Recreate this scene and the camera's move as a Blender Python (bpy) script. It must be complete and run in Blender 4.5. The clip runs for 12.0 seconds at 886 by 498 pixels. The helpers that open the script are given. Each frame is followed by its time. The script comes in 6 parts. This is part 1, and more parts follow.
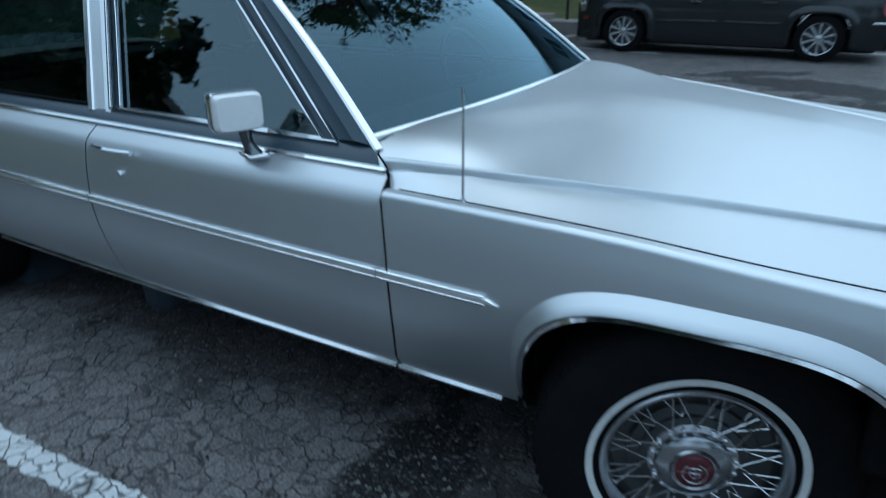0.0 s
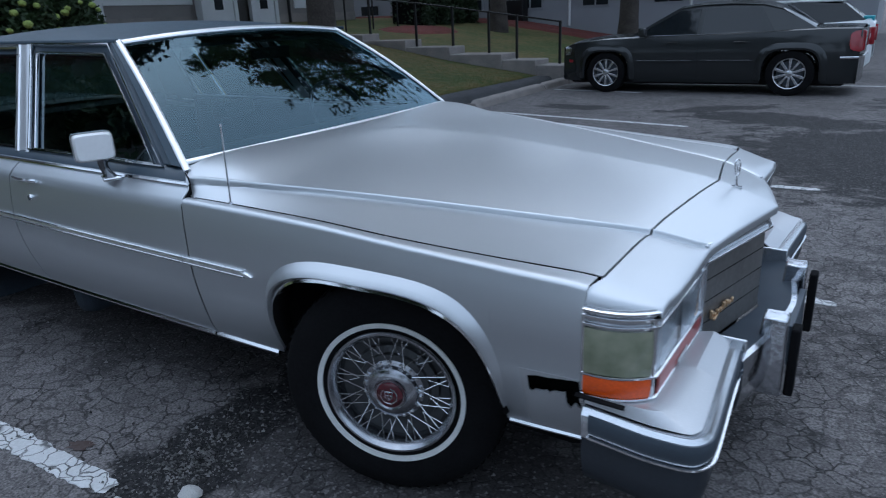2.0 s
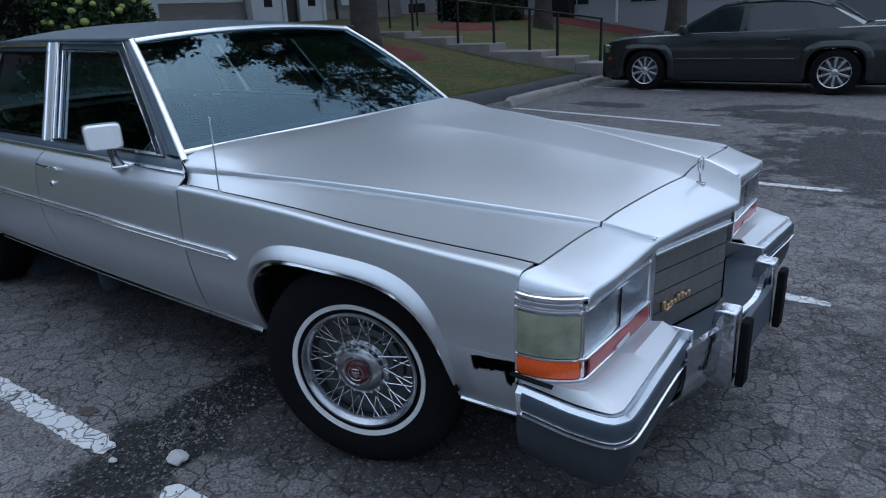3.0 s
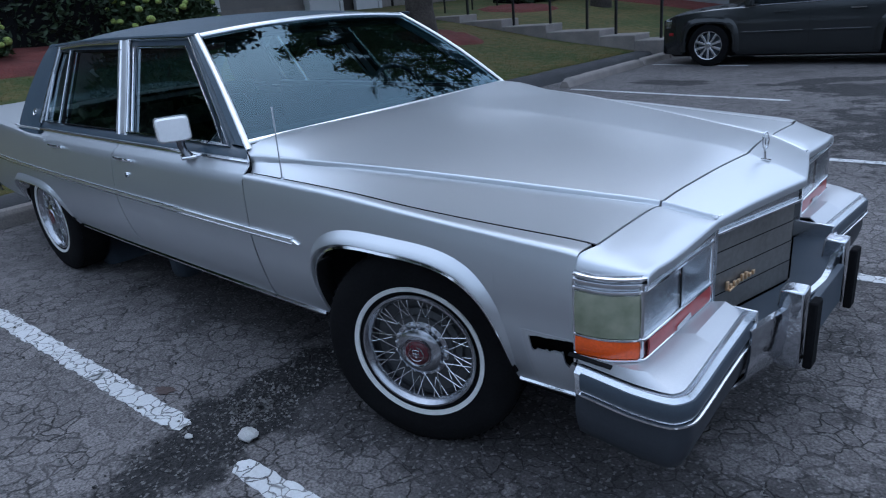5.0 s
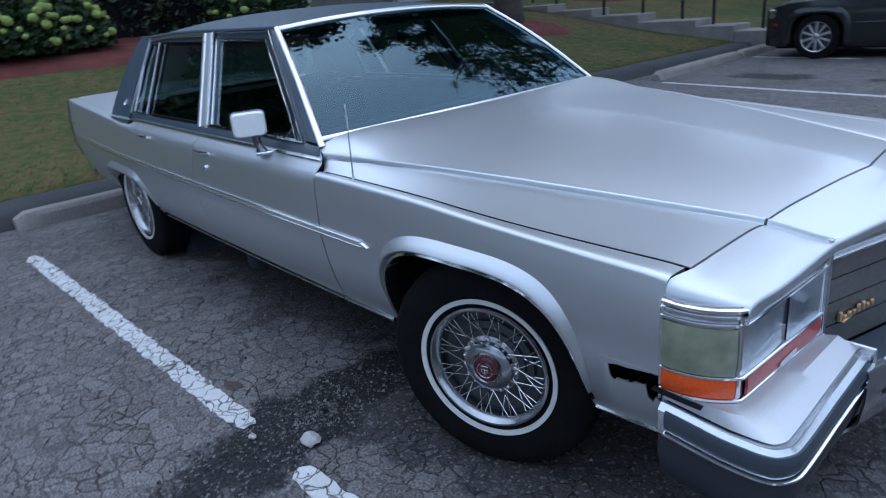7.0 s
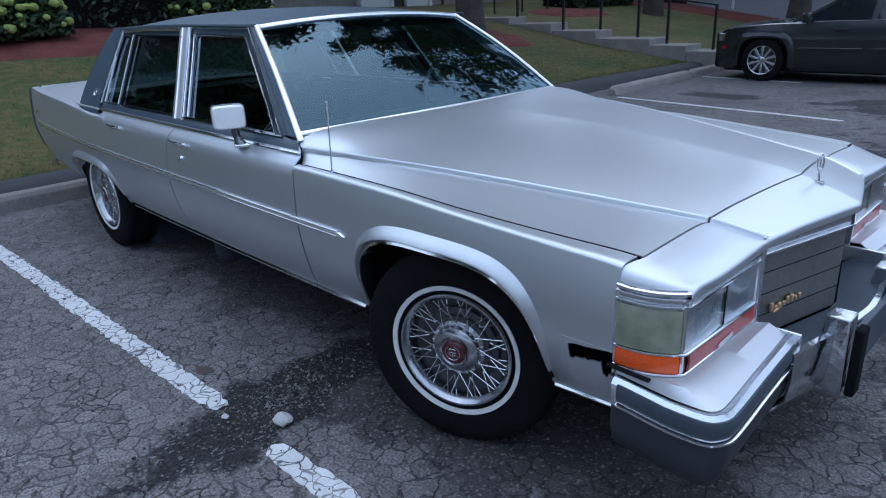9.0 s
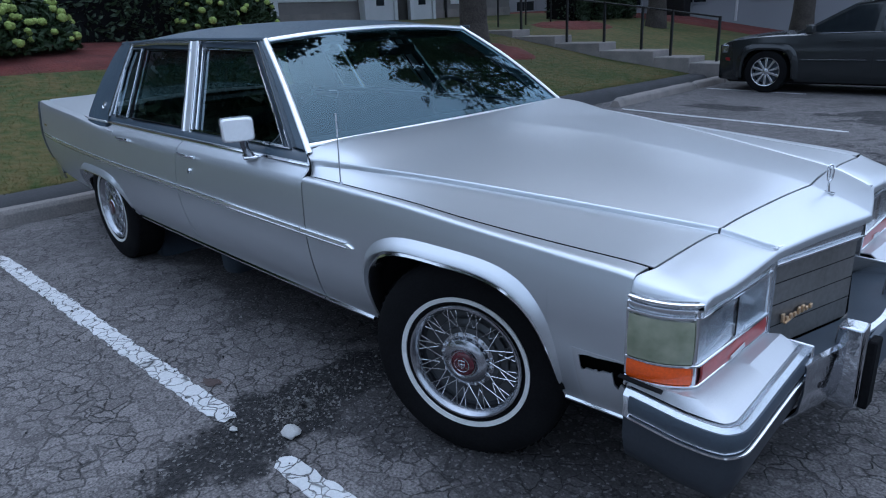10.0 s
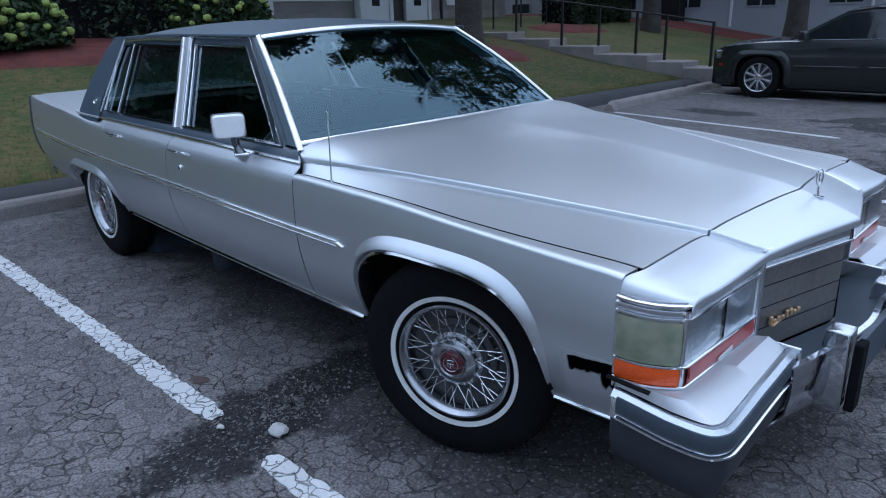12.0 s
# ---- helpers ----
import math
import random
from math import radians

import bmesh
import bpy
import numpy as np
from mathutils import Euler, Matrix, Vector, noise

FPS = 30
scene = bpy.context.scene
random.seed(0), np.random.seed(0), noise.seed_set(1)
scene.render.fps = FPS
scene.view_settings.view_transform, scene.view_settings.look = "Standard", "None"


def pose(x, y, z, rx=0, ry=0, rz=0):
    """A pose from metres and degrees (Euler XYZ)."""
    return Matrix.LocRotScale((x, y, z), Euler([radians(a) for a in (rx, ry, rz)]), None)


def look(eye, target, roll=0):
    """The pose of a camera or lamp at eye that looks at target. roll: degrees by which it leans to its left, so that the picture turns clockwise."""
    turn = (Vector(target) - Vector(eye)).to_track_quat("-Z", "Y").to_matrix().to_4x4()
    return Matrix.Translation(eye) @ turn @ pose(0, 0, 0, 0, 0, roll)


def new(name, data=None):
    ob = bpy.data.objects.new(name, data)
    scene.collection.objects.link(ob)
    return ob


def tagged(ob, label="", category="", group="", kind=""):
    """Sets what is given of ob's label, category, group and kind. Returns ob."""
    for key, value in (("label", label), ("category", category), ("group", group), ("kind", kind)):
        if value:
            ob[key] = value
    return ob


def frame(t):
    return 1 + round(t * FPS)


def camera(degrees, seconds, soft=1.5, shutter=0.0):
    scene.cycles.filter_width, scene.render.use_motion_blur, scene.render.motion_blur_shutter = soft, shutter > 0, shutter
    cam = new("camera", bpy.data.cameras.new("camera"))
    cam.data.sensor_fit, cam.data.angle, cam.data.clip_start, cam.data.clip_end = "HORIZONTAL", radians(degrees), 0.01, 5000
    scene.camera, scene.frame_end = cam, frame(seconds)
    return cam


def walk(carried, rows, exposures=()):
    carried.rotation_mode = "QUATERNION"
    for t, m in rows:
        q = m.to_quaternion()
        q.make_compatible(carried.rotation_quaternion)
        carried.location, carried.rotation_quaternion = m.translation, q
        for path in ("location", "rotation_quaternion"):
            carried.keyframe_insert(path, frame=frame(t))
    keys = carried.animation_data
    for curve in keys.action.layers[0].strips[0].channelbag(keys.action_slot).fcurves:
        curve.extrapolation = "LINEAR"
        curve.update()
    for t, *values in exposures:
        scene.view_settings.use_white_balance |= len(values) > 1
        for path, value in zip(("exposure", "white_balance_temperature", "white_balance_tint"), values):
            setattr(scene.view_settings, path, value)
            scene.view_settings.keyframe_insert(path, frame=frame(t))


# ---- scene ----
cam = camera(66.9, 12.0, soft=1.1, shutter=0.5)
PATH = [
    (0, (0.123, -2.108, 1.336), (-0.801, -0.515, 0.555), -0.3),
    (0.5, (0.433, -2.042, 1.321), (-0.605, -0.571, 0.45), -1.2),
    (1, (0.66, -2.119, 1.319), (-0.211, -0.511, 0.509), 1.2),
    (1.5, (0.879, -2.201, 1.352), (0.005, -0.564, 0.605), 2.1),
    (2, (1.104, -2.192, 1.378), (0.059, -0.619, 0.72), -2.6),
    (2.5, (1.306, -2.149, 1.367), (0.147, -0.684, 0.653), 0.0),
    (2.7, (1.346, -2.152, 1.379), (0.204, -0.656, 0.706), -2.0),
    (4.3, (1.401, -2.153, 1.383), (0.217, -0.672, 0.749), -3.6),
    (4.5, (1.4, -2.166, 1.383), (0.184, -0.728, 0.708), -4.2),
    (5, (1.387, -2.17, 1.381), (0.104, -0.8, 0.69), -5.2),
    (5.5, (1.374, -2.18, 1.379), (0.068, -0.851, 0.651), -5.4),
    (6, (1.348, -2.194, 1.379), (-0.033, -0.955, 0.632), -5.8),
    (6.5, (1.265, -2.128, 1.376), (-0.045, -0.814, 0.629), -7.2),
    (7, (1.303, -2.059, 1.389), (-0.139, -0.862, 0.692), -5.5),
    (7.2, (1.342, -2.044, 1.382), (-0.113, -0.866, 0.68), -4.2),
    (8.8, (1.378, -2.211, 1.399), (0.026, -0.906, 0.715), -3.0),
    (9, (1.378, -2.206, 1.395), (0.024, -0.904, 0.708), -2.5),
    (9.5, (1.374, -2.217, 1.397), (0.007, -0.913, 0.741), -2.9),
    (10, (1.366, -2.218, 1.394), (-0.003, -0.915, 0.741), -2.7),
    (10.5, (1.36, -2.215, 1.394), (0.02, -0.902, 0.702), -1.4),
    (11, (1.364, -2.21, 1.396), (0.025, -0.89, 0.714), -1.2),
    (11.5, (1.37, -2.211, 1.388), (0.007, -0.901, 0.737), -1.6),
    (12, (1.371, -2.211, 1.386), (0.016, -0.892, 0.736), -1.8),
]
walk(cam, [(t, look(eye, target, roll)) for t, eye, target, roll in PATH], [(0.0, 0.65, 5050, -6), (1.5, 0.66, 5400, 6), (2.5, 0.7, 5400, 8), (4.5, 0.80, 5250, 10), (5.5, 0.88, 5230, 10), (6.0, 0.98, 5220, 10), (6.5, 1.06, 5210, 10), (7.0, 0.93, 5200, 10), (9.0, 0.94, 5200, 10), (12.0, 0.94, 5200, 10)])

# ---- light ----
sky_world = bpy.data.worlds.new("evening_sky")
scene.world = sky_world
sky_world.use_nodes = True
wn = sky_world.node_tree
sky = wn.nodes.new("ShaderNodeTexSky")
sky.sky_type = "NISHITA"
sky.sun_disc = False
sky.sun_elevation, sky.sun_rotation = radians(63), radians(326)
sky.air_density, sky.dust_density, sky.ozone_density = 1.0, 5.0, 1.5
# a thin even cloud layer over the clear sky
veil = wn.nodes.new("ShaderNodeMix")
veil.data_type = "RGBA"
veil.inputs["Factor"].default_value = 0.85
cloud_noise, cloud = wn.nodes.new("ShaderNodeTexNoise"), wn.nodes.new("ShaderNodeMix")
cloud_noise.inputs["Scale"].default_value, cloud_noise.inputs["Detail"].default_value = 2.5, 4
cloud.data_type = "RGBA"
cloud.inputs["A"].default_value, cloud.inputs["B"].default_value = (4.6, 5.2, 6.0, 1), (6.4, 6.9, 7.5, 1)
wn.links.new(cloud_noise.outputs["Fac"], cloud.inputs["Factor"])
wn.links.new(sky.outputs[0], veil.inputs["A"])
wn.links.new(cloud.outputs["Result"], veil.inputs["B"])
# an overcast sky is dimmer towards the horizon
sky_dir, sky_part, sky_rise, sky_dim = wn.nodes.new("ShaderNodeTexCoord"), wn.nodes.new("ShaderNodeSeparateXYZ"), wn.nodes.new("ShaderNodeMapRange"), wn.nodes.new("ShaderNodeVectorMath")
wn.links.new(sky_dir.outputs["Generated"], sky_part.inputs[0])
wn.links.new(sky_part.outputs["Z"], sky_rise.inputs["Value"])
sky_rise.inputs["To Min"].default_value, sky_rise.inputs["To Max"].default_value = 0.83, 1.08
sky_dim.operation = "MULTIPLY"
wn.links.new(veil.outputs["Result"], sky_dim.inputs[0])
wn.links.new(sky_rise.outputs[0], sky_dim.inputs[1])
wn.links.new(sky_dim.outputs[0], wn.nodes["Background"].inputs[0])
wn.nodes["Background"].inputs[1].default_value = 0.098
sun_data = bpy.data.lights.new("sun", "SUN")
sun_data.energy, sun_data.angle, sun_data.color = 0.5, radians(100), (1.0, 0.985, 0.97)
sun = new("sun", sun_data)
sun.matrix_world = look((-8, 12, 28), (0, 0, 0))


# ---- materials ----
def material(name, base, rough=0.5, metal=0.0, vary=0.12, grain=60.0, broad=3.0, bump=0.0, coat=0.0, other=None, mix_at=0.5, spec=0.5, span=0.6):
    """A surface with variation at two scales: a fine grain and a broad stain, and a fine relief."""
    m = bpy.data.materials.new(name)
    m.use_nodes = True
    t = m.node_tree
    b = t.nodes["Principled BSDF"]
    co = t.nodes.new("ShaderNodeTexCoord")
    fine, wide = t.nodes.new("ShaderNodeTexNoise"), t.nodes.new("ShaderNodeTexNoise")
    fine.inputs["Scale"].default_value, wide.inputs["Scale"].default_value = grain, broad
    fine.inputs["Detail"].default_value = wide.inputs["Detail"].default_value = 4
    t.links.new(co.outputs["Object"], fine.inputs["Vector"])
    t.links.new(co.outputs["Object"], wide.inputs["Vector"])
    add = t.nodes.new("ShaderNodeMath")
    add.operation = "ADD"
    t.links.new(fine.outputs["Fac"], add.inputs[0])
    t.links.new(wide.outputs["Fac"], add.inputs[1])
    blend = t.nodes.new("ShaderNodeMapRange")
    blend.inputs["From Min"].default_value, blend.inputs["From Max"].default_value = mix_at + 0.5 - span / 2, mix_at + 0.5 + span / 2
    t.links.new(add.outputs[0], blend.inputs["Value"])
    mix = t.nodes.new("ShaderNodeMix")
    mix.data_type = "RGBA"
    second = other or tuple(c * (1 - 2 * vary) for c in base)
    mix.inputs["A"].default_value = (*base, 1)
    mix.inputs["B"].default_value = (*second, 1)
    t.links.new(blend.outputs[0], mix.inputs["Factor"])
    t.links.new(mix.outputs["Result"], b.inputs["Base Color"])
    b.inputs["Roughness"].default_value, b.inputs["Metallic"].default_value = rough, metal
    b.inputs["Coat Weight"].default_value, b.inputs["Coat Roughness"].default_value = coat, 0.08
    b.inputs["Specular IOR Level"].default_value = spec
    if bump:
        bm = t.nodes.new("ShaderNodeBump")
        bm.inputs["Strength"].default_value, bm.inputs["Distance"].default_value = 1.0, bump
        t.links.new(fine.outputs["Fac"], bm.inputs["Height"])
        t.links.new(bm.outputs[0], b.inputs["Normal"])
    return m


def glass_material(name, tint, gloss=0.05, rough=0.01, sheen=(1, 1, 1)):
    """A thin pane: it lets tinted light through and mirrors by Fresnel."""
    m = bpy.data.materials.new(name)
    m.use_nodes = True
    t = m.node_tree
    t.nodes.remove(t.nodes["Principled BSDF"])
    clear, shine, edge, power, fres, mix = (t.nodes.new("ShaderNode" + k) for k in ("BsdfTransparent", "BsdfGlossy", "LayerWeight", "Math", "Math", "MixShader"))
    clear.inputs[0].default_value = (*tint, 1)
    shine.inputs["Color"].default_value, shine.inputs["Roughness"].default_value = (*sheen, 1), rough
    # Schlick's curve: the straight-on share, rising to a full mirror at grazing sight
    edge.inputs["Blend"].default_value = 0.5
    power.operation, fres.operation = "POWER", "MULTIPLY_ADD"
    power.inputs[1].default_value = 5.0
    fres.inputs[1].default_value, fres.inputs[2].default_value = 1 - gloss, gloss
    t.links.new(edge.outputs["Facing"], power.inputs[0])
    t.links.new(power.outputs[0], fres.inputs[0])
    t.links.new(fres.outputs[0], mix.inputs[0])
    t.links.new(clear.outputs[0], mix.inputs[1])
    t.links.new(shine.outputs[0], mix.inputs[2])
    t.links.new(mix.outputs[0], t.nodes["Material Output"].inputs[0])
    return m


def cracked(name, base, dark, paint=None, cell=10.0, width=0.045, bump=0.006, stain_shade=()):
    """Worn asphalt, or paint on it: aggregate specks, broad staining and a net of cracks that is the same for both."""
    m = bpy.data.materials.new(name)
    m.use_nodes = True
    t = m.node_tree
    n, l = t.nodes.new, t.links.new
    b = t.nodes["Principled BSDF"]
    co, geo = n("ShaderNodeTexCoord"), n("ShaderNodeNewGeometry")
    warp, specks, stain, patchy = (n("ShaderNodeTexNoise") for _ in range(4))
    for node, scale, detail in ((warp, 9, 6), (specks, 110, 5), (stain, 0.9, 6), (patchy, 4.5, 5)):
        node.inputs["Scale"].default_value, node.inputs["Detail"].default_value = scale, detail
        l(geo.outputs["Position"], node.inputs["Vector"])
    push = n("ShaderNodeVectorMath")
    push.operation = "MULTIPLY_ADD"
    push.inputs[1].default_value = (0.12, 0.12, 0.0)
    l(warp.outputs["Color"], push.inputs[0])
    l(geo.outputs["Position"], push.inputs[2])
    cells = n("ShaderNodeTexVoronoi")
    cells.feature = "DISTANCE_TO_EDGE"
    cells.inputs["Scale"].default_value = cell
    l(push.outputs[0], cells.inputs["Vector"])
    crack = n("ShaderNodeMapRange")
    crack.inputs["From Min"].default_value, crack.inputs["From Max"].default_value = 0.0, width
    l(cells.outputs["Distance"], crack.inputs["Value"])
    ease = n("ShaderNodeMapRange")
    ease.inputs["From Min"].default_value, ease.inputs["From Max"].default_value = 0.36, 0.60
    l(patchy.outputs["Fac"], ease.inputs["Value"])
    depth = n("ShaderNodeMath")
    depth.operation = "MAXIMUM"
    l(crack.outputs[0], depth.inputs[0])
    fade = n("ShaderNodeMath")
    fade.operation = "MULTIPLY"
    fade.inputs[1].default_value = 0.4 if paint else 0.70
    l(ease.outputs[0], fade.inputs[0])
    l(fade.outputs[0], depth.inputs[1])
    tone = n("ShaderNodeMapRange")
    tone.inputs["From Min"].default_value, tone.inputs["From Max"].default_value = 0.3, 0.72
    l(specks.outputs["Fac"], tone.inputs["Value"])
    # each block of the crack net has its own tone
    blocks, block_tone, toned = n("ShaderNodeTexVoronoi"), n("ShaderNodeMapRange"), n("ShaderNodeVectorMath")
    blocks.inputs["Scale"].default_value = cell
    l(push.outputs[0], blocks.inputs["Vector"])
    block_pick = n("ShaderNodeSeparateColor")
    l(blocks.outputs["Color"], block_pick.inputs[0])
    l(block_pick.outputs[0], block_tone.inputs["Value"])
    block_tone.inputs["To Min"].default_value, block_tone.inputs["To Max"].default_value = (0.92, 1.05) if paint else (0.80, 1.20)
    toned.operation = "MULTIPLY"
    ground_mix, stain_mix, crack_mix = (n("ShaderNodeMix") for _ in range(3))
    for k in (ground_mix, stain_mix, crack_mix):
        k.data_type = "RGBA"
    top = paint or base
    ground_mix.inputs["A"].default_value = (*[c * (0.88 if paint else 0.42) for c in top], 1)
    ground_mix.inputs["B"].default_value = (*[c * (1.05 if paint else 2.0) for c in top], 1)
    l(tone.outputs[0], ground_mix.inputs["Factor"])
    wear = n("ShaderNodeMapRange")
    wear.inputs["From Min"].default_value, wear.inputs["From Max"].default_value = (0.55, 0.75) if paint else (0.48, 0.68)
    wear.inputs["To Max"].default_value = 0.55 if paint else 0.7
    l(stain.outputs["Fac"], wear.inputs["Value"])
    l(wear.outputs[0], stain_mix.inputs["Factor"])
    l(ground_mix.outputs["Result"], stain_mix.inputs["A"])
    stain_mix.inputs["B"].default_value = (*dark, 1)
    l(depth.outputs[0], crack_mix.inputs["Factor"])
    crack_mix.inputs["A"].default_value = (0.020, 0.019, 0.019, 1)
    l(stain_mix.outputs["Result"], toned.inputs[0])
    l(block_tone.outputs[0], toned.inputs[1])
    l(toned.outputs[0], crack_mix.inputs["B"])
    colour = crack_mix.outputs["Result"]
    # dark places, crumbled asphalt and painted car shade: warped ovals on the ground, coarse and gritty inside
    ragged = n("ShaderNodeTexNoise")
    ragged.inputs["Scale"].default_value, ragged.inputs["Detail"].default_value, ragged.inputs["Roughness"].default_value = 3.0, 8, 0.68
    l(geo.outputs["Position"], ragged.inputs["Vector"])
    total = None
    for cx, cy, rx, ry, turn, deep in stain_shade:
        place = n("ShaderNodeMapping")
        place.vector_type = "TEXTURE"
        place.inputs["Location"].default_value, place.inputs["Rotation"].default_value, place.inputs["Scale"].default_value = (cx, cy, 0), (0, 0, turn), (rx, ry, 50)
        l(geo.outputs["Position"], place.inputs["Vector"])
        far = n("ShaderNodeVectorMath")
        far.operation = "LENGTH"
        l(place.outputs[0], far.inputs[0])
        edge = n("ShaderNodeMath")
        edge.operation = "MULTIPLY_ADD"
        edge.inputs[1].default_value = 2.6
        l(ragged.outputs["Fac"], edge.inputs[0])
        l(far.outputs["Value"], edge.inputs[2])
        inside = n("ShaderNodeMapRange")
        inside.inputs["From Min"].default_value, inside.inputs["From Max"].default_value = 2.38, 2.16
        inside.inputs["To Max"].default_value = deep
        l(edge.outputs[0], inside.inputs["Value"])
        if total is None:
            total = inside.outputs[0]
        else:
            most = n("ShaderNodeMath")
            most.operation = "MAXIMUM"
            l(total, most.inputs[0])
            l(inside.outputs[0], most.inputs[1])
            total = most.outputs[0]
    grit = n("ShaderNodeTexVoronoi")
    grit.inputs["Scale"].default_value = 110
    l(geo.outputs["Position"], grit.inputs["Vector"])
    pick = n("ShaderNodeSeparateColor")
    l(grit.outputs["Color"], pick.inputs[0])
    if total is not None:
        grain = n("ShaderNodeMapRange")
        grain.inputs["From Min"].default_value, grain.inputs["From Max"].default_value = 0.2, 1.0
        l(pick.outputs[0], grain.inputs["Value"])
        gritty, dirt_and_shade = n("ShaderNodeMix"), n("ShaderNodeMix")
        gritty.data_type = dirt_and_shade.data_type = "RGBA"
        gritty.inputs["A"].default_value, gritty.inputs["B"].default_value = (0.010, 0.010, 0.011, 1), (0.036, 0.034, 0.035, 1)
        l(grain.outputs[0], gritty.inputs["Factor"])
        l(total, dirt_and_shade.inputs["Factor"])
        l(colour, dirt_and_shade.inputs["A"])
        l(gritty.outputs["Result"], dirt_and_shade.inputs["B"])
        colour = dirt_and_shade.outputs["Result"]
    if not paint:
        chips, speck = n("ShaderNodeMapRange"), n("ShaderNodeMix")
        speck.data_type = "RGBA"
        chips.inputs["From Min"].default_value, chips.inputs["From Max"].default_value = 0.87, 0.95
        chips.inputs["To Max"].default_value = 0.5
        l(pick.outputs[1], chips.inputs["Value"])
        l(chips.outputs[0], speck.inputs["Factor"])
        l(colour, speck.inputs["A"])
        speck.inputs["B"].default_value = (0.25, 0.24, 0.235, 1)
        colour = speck.outputs["Result"]
    l(colour, b.inputs["Base Color"])
    b.inputs["Roughness"].default_value = 0.82
    b.inputs["Specular IOR Level"].default_value = 0.3
    height = n("ShaderNodeMath")
    height.operation = "MULTIPLY_ADD"
    height.inputs[1].default_value = 0.55
    l(specks.outputs["Fac"], height.inputs[0])
    l(depth.outputs[0], height.inputs[2])
    relief = n("ShaderNodeBump")
    relief.inputs["Distance"].default_value = bump
    l(height.outputs[0], relief.inputs["Height"])
    l(relief.outputs[0], b.inputs["Normal"])
    return m


silver = material("silver_paint", (0.598, 0.620, 0.645), 0.395, 0.87, 0.035, 700, 1.3, 0.0, 0.22)
silver_worn = material("worn_silver_paint", (0.56, 0.57, 0.59), 0.42, 0.6, 0.06, 300, 2.0, 0.0, 0.3)
bright_trim_metal = material("bright_trim", (0.90, 0.91, 0.92), 0.28, 0.9, 0.03, 80, 5)
pale_strip_mat = material("pale_strip", (0.72, 0.73, 0.75), 0.25, 0.55, 0.05, 90, 12, 0.0, 0.6)
apron_mat = material("dull_bumper_apron", (0.045, 0.052, 0.064), 0.42, 0.5, 0.1, 120, 4)
chrome = material("chrome", (0.82, 0.83, 0.85), 0.09, 1.0, 0.04, 40, 4)
bumper_chrome = material("bumper_chrome", (0.74, 0.76, 0.79), 0.27, 1.0, 0.06, 60, 3)
satin_chrome = material("satin_chrome", (0.6, 0.62, 0.65), 0.25, 1.0, 0.06, 90, 6)
brushed = material("brushed_aluminium", (0.80, 0.81, 0.83), 0.34, 0.85, 0.05, 200, 5)
vinyl = material("blue_grey_vinyl", (0.046, 0.074, 0.102), 0.5, 0.0, 0.12, 420, 2.2, 0.0012)
vinyl_trim = material("blue_grey_trim", (0.035, 0.055, 0.078), 0.32, 0.0, 0.08, 200, 3)
rubber = material("tyre_rubber", (0.010, 0.010, 0.011), 0.85, 0.0, 0.2, 120, 8, 0.0008, spec=0.08)
whitewall_mat = material("whitewall_rubber", (0.72, 0.72, 0.70), 0.5, 0.0, 0.08, 90, 12)
strip_rubber = material("grey_rub_strip", (0.055, 0.070, 0.090), 0.42, 0.0, 0.1, 150, 6, spec=0.4)
guard_chrome = material("guard_chrome", (0.66, 0.68, 0.72), 0.12, 1.0, 0.1, 30, 6, 0.002)
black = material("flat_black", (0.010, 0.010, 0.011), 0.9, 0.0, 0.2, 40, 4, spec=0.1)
seat_cloth = material("dark_blue_velour", (0.032, 0.044, 0.060), 0.9, 0.0, 0.2, 150, 6, 0.001)
dash_mat = material("dark_blue_dashboard", (0.018, 0.025, 0.035), 0.6, 0.0, 0.15, 200, 5)
lens_clear = material("yellowed_clear_lens", (0.31, 0.32, 0.23), 0.12, 0.0, 0.10, 25, 9, 0.0006, 0.7, other=(0.18, 0.20, 0.13))
lens_amber = material("amber_lens", (0.85, 0.105, 0.006), 0.2, 0.0, 0.14, 160, 12, 0.0012, 0.6)
red_tape = material("red_lens_tape", (0.42, 0.05, 0.045), 0.3, 0.0, 0.15, 90, 20, 0.0, 0.3)
lamp_glass = glass_material("lamp_glass", (0.9, 0.93, 0.95), 0.035, 0.05)
reflector = material("lamp_reflector", (0.62, 0.63, 0.66), 0.06, 1.0, 0.3, 38, 18, 0.004, other=(0.20, 0.21, 0.23))
windshield_glass = glass_material("tinted_windshield", (0.26, 0.36, 0.37), 0.082, 0.01, (0.58, 0.83, 1.0))
side_glass = glass_material("tinted_side_glass", (0.19, 0.23, 0.22), 0.13, 0.01, (0.78, 0.93, 1.0))
grille_mat = material("dark_grille", (0.30, 0.29, 0.28), 0.42, 0.8, 0.15, 60, 5)
gold = material("gold_script", (0.72, 0.50, 0.30), 0.3, 0.7, 0.1, 100, 20)
# white base colour stands for the bright sky in the chrome shell
mirror_shell = material("mirror_shell", (0.90, 0.90, 0.90), 0.35, 0.0, 0.03, 60, 8, 0, 0.5)
# chrome with a dark base, in place of what the mirror stalk reflects
dark_chrome = material("darkened_chrome", (0.22, 0.23, 0.25), 0.2, 1.0, 0.15, 60, 12)
hub_metal = material("hub_metal", (0.46, 0.47, 0.50), 0.22, 1.0, 0.1, 60, 8)
emblem_red = material("red_emblem", (0.08, 0.005, 0.011), 0.25, 0.0, 0.1, 80, 30, 0, 0.8)
charcoal = material("charcoal_paint", (0.030, 0.033, 0.035), 0.26, 0.4, 0.06, 500, 2, 0, 0.5, spec=0.3)
